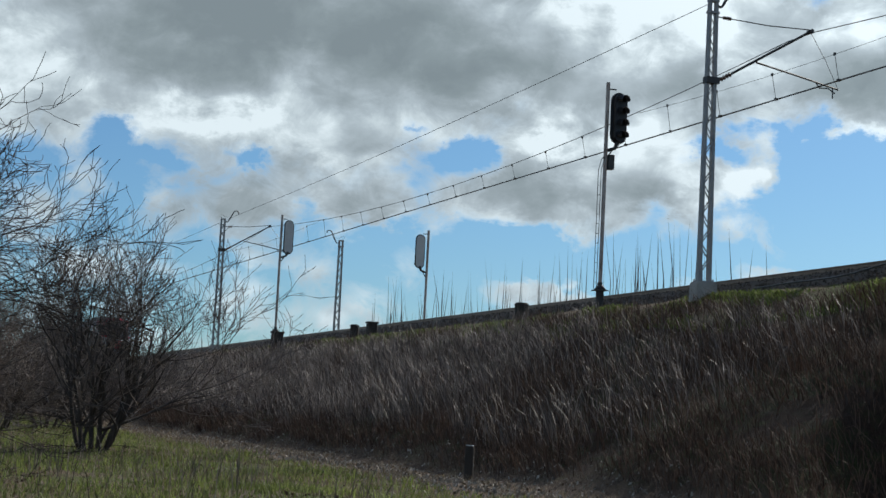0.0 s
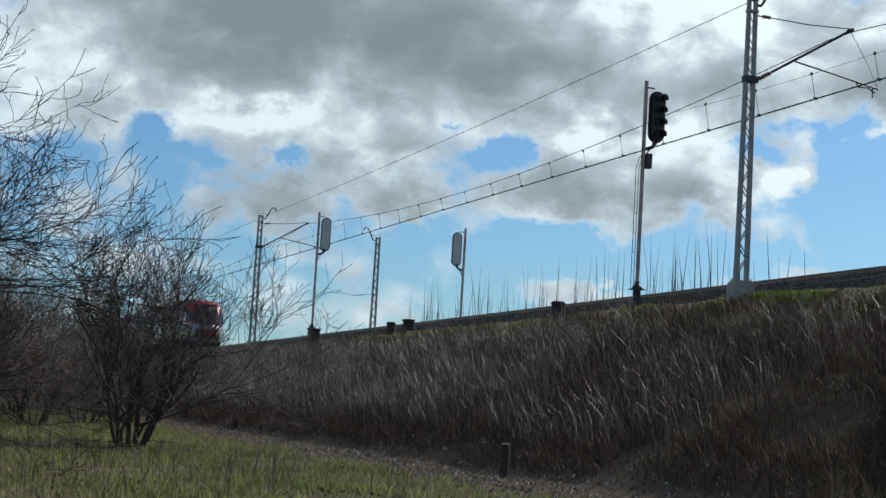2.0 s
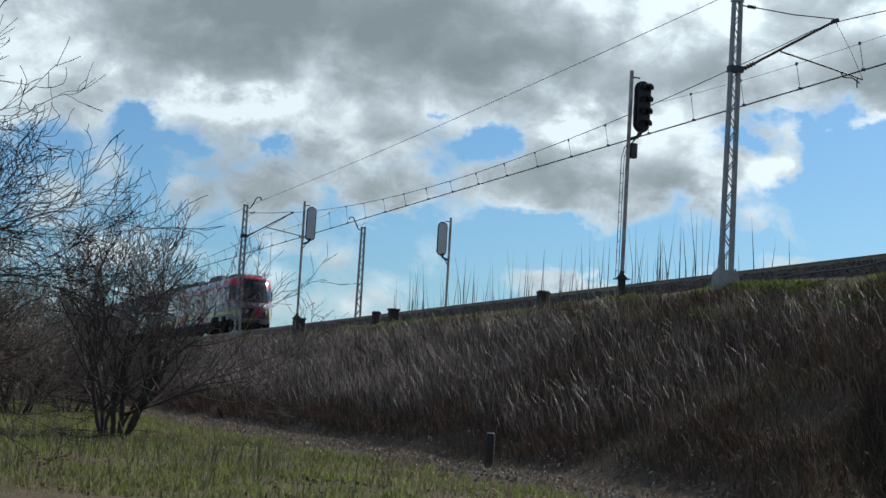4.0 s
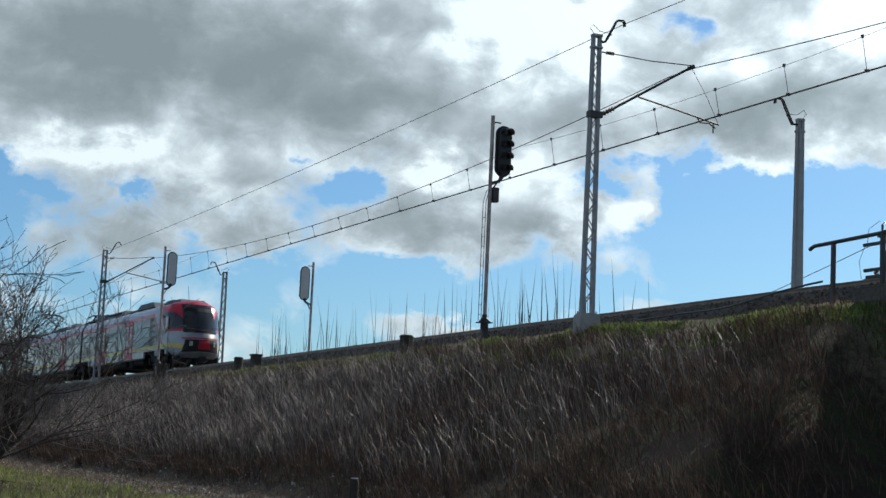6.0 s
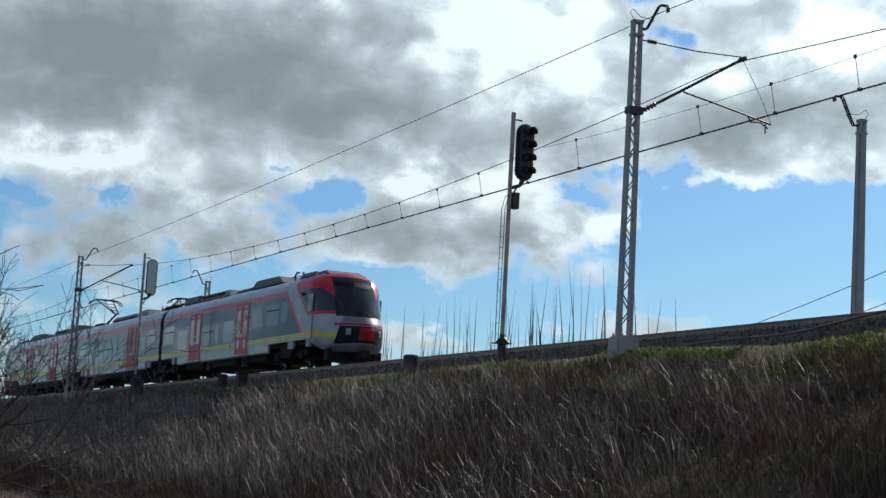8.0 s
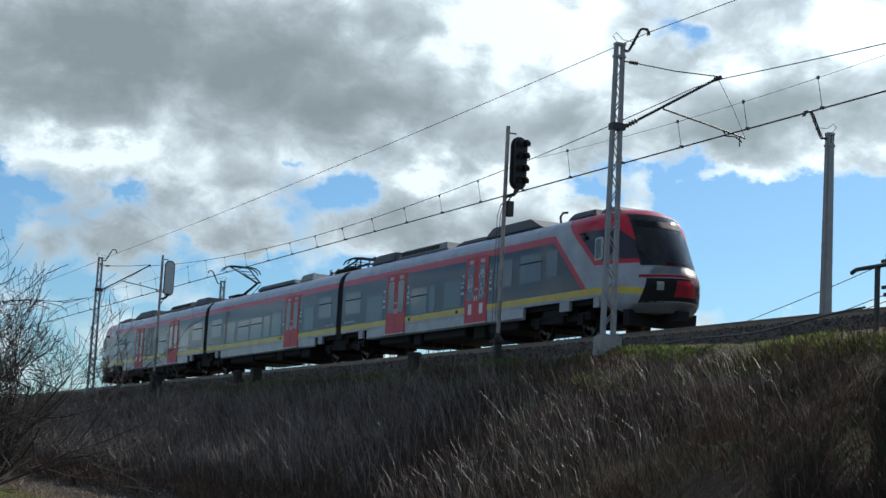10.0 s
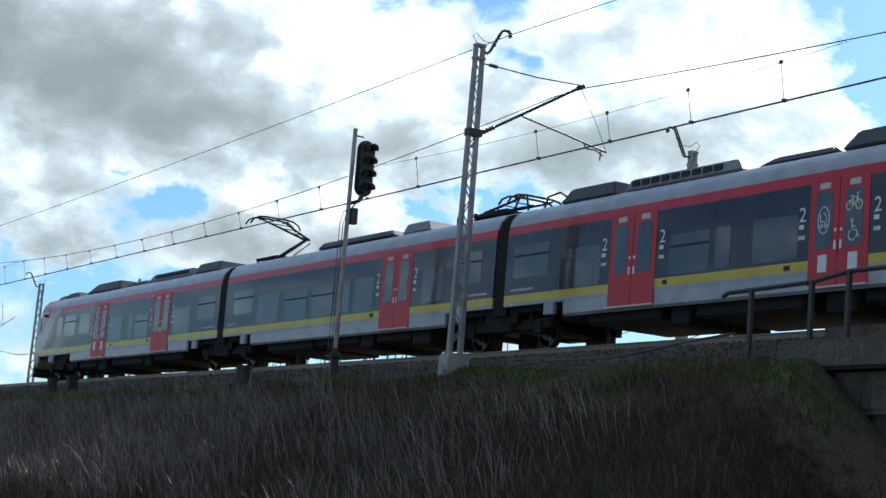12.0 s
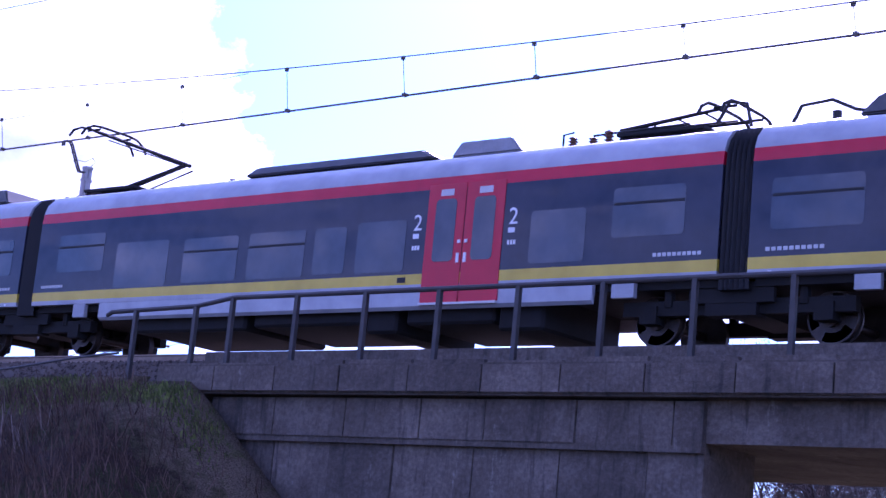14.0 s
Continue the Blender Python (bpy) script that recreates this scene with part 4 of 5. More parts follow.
def door(car, x0, x1, side, pictures):
    mid = (x0 + x1) / 2
    for a, b in ((x0, mid - 0.012), (mid + 0.012, x1)):
        bm = bmesh.new()
        slab(bm, a, b, 0.74, 2.90, side, 0.012, 0.06, 0.03)
        leaf = part("door_leaf", bm, M["door_red"], car)
        c = (a + b) / 2
        bm = bmesh.new()
        slab(bm, c - 0.24, c + 0.24, 1.48, 2.62, side, 0.018, 0.04, 0.08)
        part("door_pane", bm, M["pane"], leaf)
        inner = b - 0.07 if b < mid + 0.01 else a + 0.07
        bm = bmesh.new()
        box(bm, inner - 0.03, inner + 0.03, side * 1.42, side * 1.45, 1.45, 1.62)
        part("door_button", bm, M["white_paint"], leaf)
        bm = bmesh.new()
        box(bm, inner - 0.03, inner + 0.03, side * 1.42, side * 1.45, 1.80, 1.86)
        part("door_button", bm, M["white_paint"], leaf)
        bm = bmesh.new()
        box(bm, c - 0.15, c + 0.15, side * 1.42, side * 1.437, 2.68, 2.80)
        part("door_notice", bm, M["plate"], leaf)
        if pictures:
            bm = bmesh.new()
            box(bm, c - 0.13, c + 0.13, side * 1.42, side * 1.437, 1.02, 1.36)
            part("door_sign", bm, M["white_paint"], leaf)
            for zc, kind in (((2.05, "pram"),) if a == x0 else ((1.78, "wheelchair"), (2.34, "bicycle"))):
                bm = bmesh.new()
                for strokes in PICTURES[kind]:
                    tube(bm, [(c + side * -p, side * 1.441, zc + q) for p, q in strokes], 0.014, 5)
                part("door_pictogram", bm, M["white_paint"], leaf)
    bm = bmesh.new()
    box(bm, x0, x1, side * 1.40, side * 1.47, 0.70, 0.74)
    part("door_sill", bm, M["plate"], car)
    for xx in (x0 - 0.2, x1 + 0.2):
        number(car, "2", xx, 2.08, 0.42, side)
        bars(car, xx - 0.09, xx + 0.09, 1.93, 2.02, side)
        bars(car, xx - 0.09, xx + 0.09, 1.72, 1.80, side, 3)


def casing(car, x0, x1, z0, z1, w, mat, slope0=0.1, slope1=0.1, name="roof_casing", label=""):
    bm = bmesh.new()
    lo = [(x0, -w), (x1, -w), (x1, w), (x0, w)]
    hi = [(x0 + slope0, -w * 0.86), (x1 - slope1, -w * 0.86), (x1 - slope1, w * 0.86), (x0 + slope0, w * 0.86)]
    a = [bm.verts.new((*p, z0)) for p in lo]
    b = [bm.verts.new((*p, z1)) for p in hi]
    for k in range(4):
        bm.faces.new((a[k], a[(k + 1) % 4], b[(k + 1) % 4], b[k]))
    bm.faces.new(b)
    bm.faces.new(a[::-1])
    bmesh.ops.bevel(bm, geom=bm.edges[:], offset=0.035, segments=2, affect="EDGES")
    return part(name, bm, M[mat], car, label)


def vents(car, x0, x1, z0, z1, w, n):
    for k in range(n):
        d_ = (x1 - x0) / n
        for s in (-1, 1):
            bm = bmesh.new()
            box(bm, x0 + d_ * (k + 0.15), x0 + d_ * (k + 0.85), s * w - 0.02, s * w + 0.02, z0, z1)
            part("vent", bm, M["rubber"], car)


def skin(bm, xs, low):
    rings = []
    prof = [(p, q) for p, q in HALF]
    full = prof + [(-p, q) for p, q in reversed(prof[:-1])]
    for x in xs:
        rings.append([bm.verts.new((x, y, z if z > 1.04 else min(z, low(x)))) for y, z in full])
    n = len(full)
    for a, b in zip(rings, rings[1:]):
        for k in range(n - 1):
            bm.faces.new((a[k], b[k], b[k + 1], a[k + 1]))
        bm.faces.new((a[n - 1], b[n - 1], b[0], a[0]))
    bm.faces.new(rings[0])
    return rings[-1], full


def nose_patch(car, name, mat, y0, y1, z0, z1, inset=0.0, proud=0.012, label="", ny=14, nz=10):
    """A panel that follows the front's skin. inset narrows its top."""
    bm = bmesh.new()
    grid = []
    for i in range(nz + 1):
        z = z0 + (z1 - z0) * i / nz
        k = inset * i / nz
        row = []
        for j in range(ny + 1):
            y = (y0 + (y1 - y0) * j / ny)
            y = y - math.copysign(min(k, abs(y)), y) * abs(y) / max(abs(y0), abs(y1))
            row.append(bm.verts.new((nose_x(y, z) + proud, y * 1.004, z)))
        grid.append(row)
    for a, b in zip(grid, grid[1:]):
        for j in range(ny):
            bm.faces.new((a[j], a[j + 1], b[j + 1], b[j]))
    bmesh.ops.solidify(bm, geom=bm.faces[:], thickness=0.02)
    return part(name, bm, mat, car, label, True)


END_STEPS = [(0.0, 0.0), (0.25, 0.27), (3.97, 4.70), (5.58, 6.40), (10.10, 11.32), (11.78, 12.95), (15.0, 16.33), (30.0, 32.45)]
MID_STEPS = [(-16.7, -17.5), (-16.45, -17.23), (-5.95, -6.24), (-4.20, -4.53), (-0.25, -0.27), (0.0, 0.0)]


def lay_out(car, table):
    """Spread a car's parts along its length, doors and windows at their true places."""
    done = set()
    for o in (car, *car.children_recursive):
        if o.type == "FONT":
            o.matrix_basis = Matrix.Translation((along(table, o.matrix_basis.translation.x) - o.matrix_basis.translation.x, 0, 0)) @ o.matrix_basis
        elif o.data not in done:
            done.add(o.data)
            for v in o.data.vertices:
                v.co.x = along(table, v.co.x)


def end_car(parent, m):
    bm = bmesh.new()
    skin(bm, [0.25, 4, 8, 12, 15, CAB], lambda x: 1.0)
    # the cab: the section shrinks towards a rounded, raked front
    half = [(half_width(z), z) for z in (0.52, 0.66, 0.8, 1.06, 1.28, 1.42, 1.55, 1.68, 1.8, 2.05, 2.28, 2.5, 2.66, 2.82, 3.05, 3.15, 3.25, 3.35, 3.45, 3.52, 3.58, 3.62, 3.64)] + [(0.0, 3.66)]
    full = half + [(-y, z) for y, z in reversed(half[:-1])]
    rings = []
    for u in (0.0, 0.15, 0.3, 0.42, 0.53, 0.62, 0.70, 0.76, 0.81, 0.85, 0.885, 0.915, 0.94, 0.96, 0.975, 0.987, 0.996, 1.0):
        w = max((1 - u ** 1.8) ** 0.55, 0.002)
        rings.append([bm.verts.new((CAB + u * (along(NOSE, z) - CAB), y * w, z if z > 1.0 else 1.0 - (1.0 - z) * min(1.0, 0.25 + u / 0.75))) for y, z in full])
    n = len(full)
    for a, b in zip(rings, rings[1:]):
        for k in range(n - 1):
            bm.faces.new((a[k], b[k], b[k + 1], a[k + 1]))
        bm.faces.new((a[n - 1], b[n - 1], b[0], a[0]))
    bmesh.ops.remove_doubles(bm, verts=bm.verts[:], dist=0.003)
    car = part("car_body", bm, L_END, parent, "grey end car with yellow stripe and red cab front", True)
    car.matrix_basis = m
    nose_patch(car, "windscreen", M["screen"], -0.90, 0.90, 1.84, 3.42, 0.1, 0.014, "large dark sloping windscreen")
    nose_patch(car, "display", M["rubber"], -0.75, 0.75, 3.02, 3.22, 0.02, 0.022)
    nose_patch(car, "front_panel", M["skirt"], -0.80, 0.80, 1.60, 1.82, -0.15, 0.014)
    nose_patch(car, "lamp_recess", M["rubber"], -0.98, 0.98, 0.78, 1.46, -0.12, 0.010, "black recess across the lower front")
    nose_patch(car, "front_band", M["door_red"], -0.98, 0.98, 1.49, 1.57, 0.0, 0.012, "red band below the windscreen")
    nose_patch(car, "coupler_cover", M["door_red"], -0.34, 0.34, 0.94, 1.40, 0.06, 0.05, "red cover over the coupler")
    nose_patch(car, "chin", M["skirt"], -1.05, 1.05, 0.53, 0.76, 0.0, 0.02)
    for s in (-1, 1):
        nose_patch(car, "headlight", M["plate"], min(s * 0.56, s * 0.70), max(s * 0.56, s * 0.70), 1.12, 1.36, 0, 0.03, "", 4, 4)
        bm = bmesh.new()
        tube(bm, [(nose_x(s * 0.2, 1.9) + 0.05, s * 0.15, 1.92), (nose_x(s * 0.75, 2.1) + 0.05, s * 0.75, 2.05)], 0.018, 5)
        part("wiper", bm, M["rubber"], car)
        bm = bmesh.new()
        slab(bm, 18.22, 18.60, 2.06, 2.72, s, 0.012, 0.04, 0.08)
        cw = part("cab_window", bm, M["plate"], car, "pale-framed cab side window")
        bm = bmesh.new()
        slab(bm, 18.27, 18.55, 2.11, 2.67, s, 0.018, 0.03, 0.06)
        part("cab_pane", bm, M["pane"], cw)
        bm = bmesh.new()
        box(bm, 18.70, 18.72, s * 1.405, s * 1.426, 0.95, 1.92)
        part("cab_seam", bm, M["rubber"], car)
        bm = bmesh.new()
        box(bm, 17.62, 17.78, s * 1.42, s * 1.50, 2.72, 2.82)
        part("camera_housing", bm, M["rubber"], car)
        # near joint to cab: windows and doors
        side_window(car, 0.55, 1.85, 1.70, 2.52, s, True)
        side_window(car, 2.38, 3.66, 1.30, 2.24, s, False)
        door(car, 3.97, 5.58, s, False)
        side_window(car, 6.02, 7.28, 1.33, 2.22, s, True)
        side_window(car, 7.46, 7.90, 1.35, 2.24, s, False)
        side_window(car, 8.55, 9.80, 1.35, 2.26, s, False)
        door(car, 10.10, 11.78, s, True)
        side_window(car, 12.20, 13.40, 1.75, 2.60, s, False)
        side_window(car, 13.90, 15.22, 1.75, 2.62, s, True)
        side_window(car, 15.50, 16.15, 1.80, 2.62, s, False)
        bars(car, 0.5, 1.35, 1.37, 1.43, s, 10, "plate")
        bars(car, 9.45, 9.68, 1.13, 1.23, s, 1, "rubber")
        bars(car, 5.85, 6.05, 1.13, 1.23, s, 1, "rubber")
        bm = bmesh.new()
        prism(bm, [(s * 1.30, 0.998), (s * 1.407, 0.998), (s * 1.40, 0.70), (s * 1.34, 0.64), (s * 1.32, 0.66)], 2.45, 14.2)
        part("skirt", bm, L_END, car)
        for xa, xb in ((1.75, 2.1), (16.35, 16.9), (18.2, 18.5)):
            bm = bmesh.new()
            box(bm, xa, xb, s * 1.30, s * 1.40, 0.72, 1.02)
            part("skirt_flap", bm, M["skirt"], car)
        bars(car, 0.55, 0.62, 0.92 + .1, 1.06, s)
    # roof
    casing(car, 1.5, 3.4, 3.56, 3.92, 0.95, "roof_gear", 0.25, 0.15)
    casing(car, 3.7, 7.6, 3.56, 3.86, 0.95, "roof_light", 0.1, 0.3)
    vents(car, 3.9, 7.0, 3.64, 3.78, 0.91, 9)
    casing(car, 7.9, 10.2, 3.6, 3.76, 0.8, "roof_gear", 0.4, 0.3)
    casing(car, 10.4, 14.3, 3.56, 3.93, 0.98, "roof_gear", 0.35, 1.0)
    casing(car, 15.6, 17.2, 3.58, 3.80, 0.85, "roof_gear", 0.25, 0.2)
    casing(car, 17.3, 18.5, 3.56, 3.76, 0.8, "roof_gear", 0.15, 0.5)
    bm = bmesh.new()
    tube(bm, [(15.2, -0.8, 3.55), (15.15, -0.8, 3.78), (15.3, -0.8, 3.88), (15.55, -0.8, 3.86)], 0.035, 7)
    part("roof_cable", bm, M["rubber"], car)
    bm = bmesh.new()
    tube(bm, [(0.35, -0.5, 3.6), (0.5, -0.5, 3.95), (0.95, -0.5, 4.0), (1.3, -0.5, 3.8), (1.5, -0.5, 3.75)], 0.03, 7)
    part("roof_cable", bm, M["rubber"], car)
    bm = bmesh.new()
    tube(bm, [(0.9, -0.2, 3.6), (0.9, -0.2, 3.9)], 0.07, 8)
    part("roof_bushing", bm, M["rubber"], car)
    # under the floor
    for xa, xb, zb in ((3.1, 5.6, 0.40), (5.9, 6.5, 0.24), (6.7, 9.8, 0.36), (10.4, 11.3, 0.22), (11.5, 13.5, 0.38)):
        bm = bmesh.new()
        box(bm, xa, xb, -1.2, 1.2, zb, 1.0)
        bmesh.ops.bevel(bm, geom=bm.edges[:], offset=0.05, segments=1, affect="EDGES")
        part("equipment_case", bm, M["under"], car)
    bm = bmesh.new()
    box(bm, 0.3, 18.6, -1.25, 1.25, 0.86, 1.05)
    part("underframe", bm, M["under"], car)
    bm = bmesh.new()
    box(bm, 19.3, 19.6, -1.1, 1.1, 0.18, 0.62)
    box(bm, 19.5, 20.6, -0.16, 0.16, 0.32, 0.58)
    part("obstacle_plough", bm, M["under"], car)
    lay_out(car, END_STEPS)
    return car


def pantograph(car, x, raised, s):
    """s: which way the knee points."""
    p = part("pantograph", pantograph_mesh(x, raised, s), M["under"], car, "raised single-arm pantograph" if raised else "folded single-arm pantograph")
    return p


def pantograph_mesh(x, raised, s):
    bm = bmesh.new()
    box(bm, x - 0.8, x + 0.8, -0.55, 0.55, 3.74, 3.80)
    for a in (-0.7, 0.7):
        for b in (-0.5, 0.5):
            insulator(bm, (x + a, b, 3.55), (x + a, b, 3.76), 0.07)
    k = Vector((x + s * 1.75, 0, 4.30)) if raised else Vector((x + s * 1.0, 0, 3.98))
    h = Vector((x - s * 0.85, 0, 5.20)) if raised else Vector((x - s * 1.1, 0, 4.08))
    tube(bm, [(x - s * 0.35, 0, 3.84), k], [0.07, 0.05], 8)
    tube(bm, [(x + s * 0.25, 0.2, 3.84), k + Vector((s * 0.1, 0.1, -0.12))], 0.02, 6)
    for w in (-1, 1):
        tube(bm, [k + Vector((0, w * 0.1, 0)), h + Vector((0, w * 0.45, 0))], [0.045, 0.03], 7)
    tube(bm, [k - Vector((s * .15, 0, 0)), h + Vector((0, 0, -0.1))], 0.016, 5)
    for f in (0.3, 0.55, 0.8):
        q = k.lerp(h, f)
        tube(bm, [q + Vector((0, -0.1 - 0.35 * f, 0)), q + Vector((0, 0.1 + 0.35 * f, 0))], 0.018, 5)
    for dx in (-0.2, 0.2):
        hx = h + Vector((dx, 0, 0.06))
        tube(bm, [hx + Vector((0, y, z)) for y, z in ((-0.95, -0.28), (-0.85, -0.12), (-0.65, -0.01), (-0.4, 0.02), (0.4, 0.02), (0.65, -0.01), (0.85, -0.12), (0.95, -0.28))], 0.03, 6)
    for w in (-0.45, 0.45):
        tube(bm, [h + Vector((-0.2, w, 0.02)), h + Vector((0.2, w, 0.02))], 0.025, 6)
    return bm


def middle_car(parent, m):
    bm = bmesh.new()
    rings = []
    last, full = skin(bm, [-16.45, -12, -8, -4, -0.25], lambda x: 1.0)
    bm.faces.new(last[::-1])
    car = part("car_body", bm, L_MID, parent, "grey middle car with yellow stripe and dark window band", True)
    car.matrix_basis = m
    for s in (-1, 1):
        side_window(car, -15.78, -14.35, 1.70, 2.52, s, True)
        side_window(car, -13.95, -12.42, 1.30, 2.26, s, False)
        side_window(car, -11.98, -10.5, 1.33, 2.24, s, True)
        side_window(car, -10.22, -8.78, 1.33, 2.25, s, True)
        side_window(car, -8.55, -7.78, 1.36, 2.25, s, False)
        side_window(car, -7.52, -6.4, 1.34, 2.30, s, False)
        door(car, -5.95, -4.20, s, False)
        side_window(car, -3.65, -2.60, 1.36, 2.28, s, False)
        side_window(car, -2.12, -0.84, 1.72, 2.56, s, True)
        bars(car, -1.35, -0.5, 1.37, 1.43, s, 10, "plate")
        bars(car, -16.2, -15.5, 1.37, 1.43, s, 10, "plate")
        bars(car, -6.5, -6.25, 1.13, 1.23, s, 1, "rubber")
        bm = bmesh.new()
        prism(bm, [(s * 1.30, 0.998), (s * 1.407, 0.998), (s * 1.40, 0.70), (s * 1.34, 0.64), (s * 1.32, 0.66)], -14.3, -2.4)
        part("skirt", bm, L_MID, car)
        for xa, xb in ((-2.05, -1.65), (-15.1, -14.75)):
            bm = bmesh.new()
            box(bm, xa, xb, s * 1.30, s * 1.40, 0.72, 1.02)
            part("skirt_flap", bm, M["skirt"], car)
    casing(car, -11.0, -6.25, 3.57, 3.78, 1.0, "roof_gear", 0.2, 0.4)
    casing(car, -6.0, -4.35, 3.56, 3.88, 0.9, "roof_light", 0.12, 0.35)
    pantograph(car, -15.5, True, 1)
    pantograph(car, -1.9, False, -1)
    for xx, hh in ((-3.7, 0.25), (-3.3, 0.2), (-3.0, 0.3), (-2.7, 0.22), (-12.0, 0.12), (-10.9, 0.12)):
        bm = bmesh.new()
        insulator(bm, (xx, -0.3, 3.6), (xx, -0.3, 3.65 + hh), 0.09)
        part("roof_insulator", bm, M["ceramic"], car)
    bm = bmesh.new()
    tube(bm, [(-3.9, -0.3, 3.62), (-3.9, -0.3, 3.95), (-3.7, -0.3, 3.98)], 0.02, 6)
    part("roof_cable", bm, M["rubber"], car)
    bm = bmesh.new()
    tube(bm, [(-3.3, -0.3, 3.88), (-2.7, -0.3, 3.9), (-1.5, -0.3, 3.92)], 0.02, 6)
    part("roof_cable", bm, M["rubber"], car)
    bm = bmesh.new()
    tube(bm, [(-0.9, -0.5, 3.8), (-0.7, -0.5, 4.15), (-0.4, -0.5, 4.1), (-0.3, -0.5, 3.7)], 0.03, 6)
    part("roof_cable", bm, M["rubber"], car)
    for xa, xb, zb in ((-13.4, -10.3, 0.38), (-10.1, -7.4, 0.43), (-7.3, -6.6, 0.26), (-6.4, -4.4, 0.40), (-4.3, -3.4, 0.26)):
        bm = bmesh.new()
        box(bm, xa, xb, -1.2, 1.2, zb, 1.0)
        bmesh.ops.bevel(bm, geom=bm.edges[:], offset=0.05, segments=1, affect="EDGES")
        part("equipment_case", bm, M["under"], car)
    bm = bmesh.new()
    box(bm, -16.4, -0.3, -1.25, 1.25, 0.86, 1.05)
    part("underframe", bm, M["under"], car)
    lay_out(car, MID_STEPS)
    return car


def gangway(parent, x):
    bm = bmesh.new()
    rings = []
    for k in range(13):
        s = 0.985 if k % 2 else 0.945
        full = [(p * s, (q if q > 1.02 else 0.8) * (1 if q < 2 else s + 0.012)) for p, q in HALF]
        full += [(-p, q) for p, q in reversed(full[:-1])]
        rings.append([bm.verts.new((x - 0.27 + k * 0.045, p, q)) for p, q in full])
    n = len(rings[0])
    for a, b in zip(rings, rings[1:]):
        for k in range(n):
            bm.faces.new((a[k], b[k], b[(k + 1) % n], a[(k + 1) % n]))
    part("gangway_bellows", bm, M["rubber"], parent, "black folded rubber gangway bellows")


def bogie(parent, x, wheelbase):
    bm = bmesh.new()
    for s in (-1, 1):
        box(bm, x - wheelbase / 2 - 0.5, x + wheelbase / 2 + 0.5, s * 1.0 - 0.09, s * 1.0 + 0.09, 0.46, 0.70)
        for a in (-1, 1):
            box(bm, x + a * wheelbase / 2 - 0.16, x + a * wheelbase / 2 + 0.16, s * 1.02 - 0.12, s * 1.02 + 0.14, 0.33, 0.62)
            tube(bm, [(x + a * (wheelbase / 2 - 0.35), s * 1.05, 0.6), (x + a * (wheelbase / 2 - 0.35), s * 1.05, 0.92)], 0.09, 8)
        box(bm, x - 0.45, x + 0.45, s * 1.05 - 0.16, s * 1.05 + 0.16, 0.42, 0.95)
        box(bm, x - 0.75, x + 0.75, s * 1.18 - 0.04, s * 1.18 + 0.04, 0.62, 0.85)
    box(bm, x - 0.35, x + 0.35, -1.0, 1.0, 0.5, 0.9)
    part("bogie_frame", bm, M["under"], parent)


def wheelset(parent, x):
    bm = bmesh.new()
    ax = lambda p, q, r: tube(bm, [(0, p, 0), (0, q, 0)], r, 24)
    ax(-0.9, 0.9, 0.08)
    for s in (-1, 1):
        ax(s * 0.69, s * 0.82, 0.42)
        ax(s * 0.66, s * 0.70, 0.45)
        ax(s * 0.82, s * 0.88, 0.15)
    w = part("wheelset", bm, M["wheel"], parent, "", True)
    w.matrix_basis = pose(x, 0, 0.42)
    for s in (-1, 1):
        for k in range(3):
            bm = bmesh.new()
            arc = np.linspace(0, 1.5, 8) + k * 2 * math.pi / 3
            o = [[bm.verts.new((r * math.cos(a), s * 0.826, r * math.sin(a))) for a in arc] for r in (0.24, 0.39)]
            for j in range(7):
                bm.faces.new((o[0][j], o[0][j + 1], o[1][j + 1], o[1][j]))
            bmesh.ops.solidify(bm, geom=bm.faces[:], thickness=0.006)
            part("wheel_mark", bm, M["white_paint"], w)
    return w


M["wheel"] = material("dark_wheel_steel", (0.06, 0.05, 0.045), 0.5, 0.7, 0.3, 6, 40, 0.1)
train = thing("train", pose(-13.21, D, RAIL), "grey red and yellow three-car electric multiple unit", "train")
JOINT = -17.5
end_car(train, pose(0, 0, 0))
middle_car(train, pose(0, 0, 0))
end_car(train, pose(JOINT, 0, 0, 0, 0, 180))
for x in (0.0, JOINT):
    gangway(train, x)
wheels = []
for x, wb in ((17.25, 2.7), (-0.1, 3.1), (JOINT - 0.1, 3.1), (JOINT - 17.25, 2.7)):
    bogie(train, x, wb)
    for a in (-wb / 2, wb / 2):
        wheels.append((x + a, wheelset(train, x + a)))


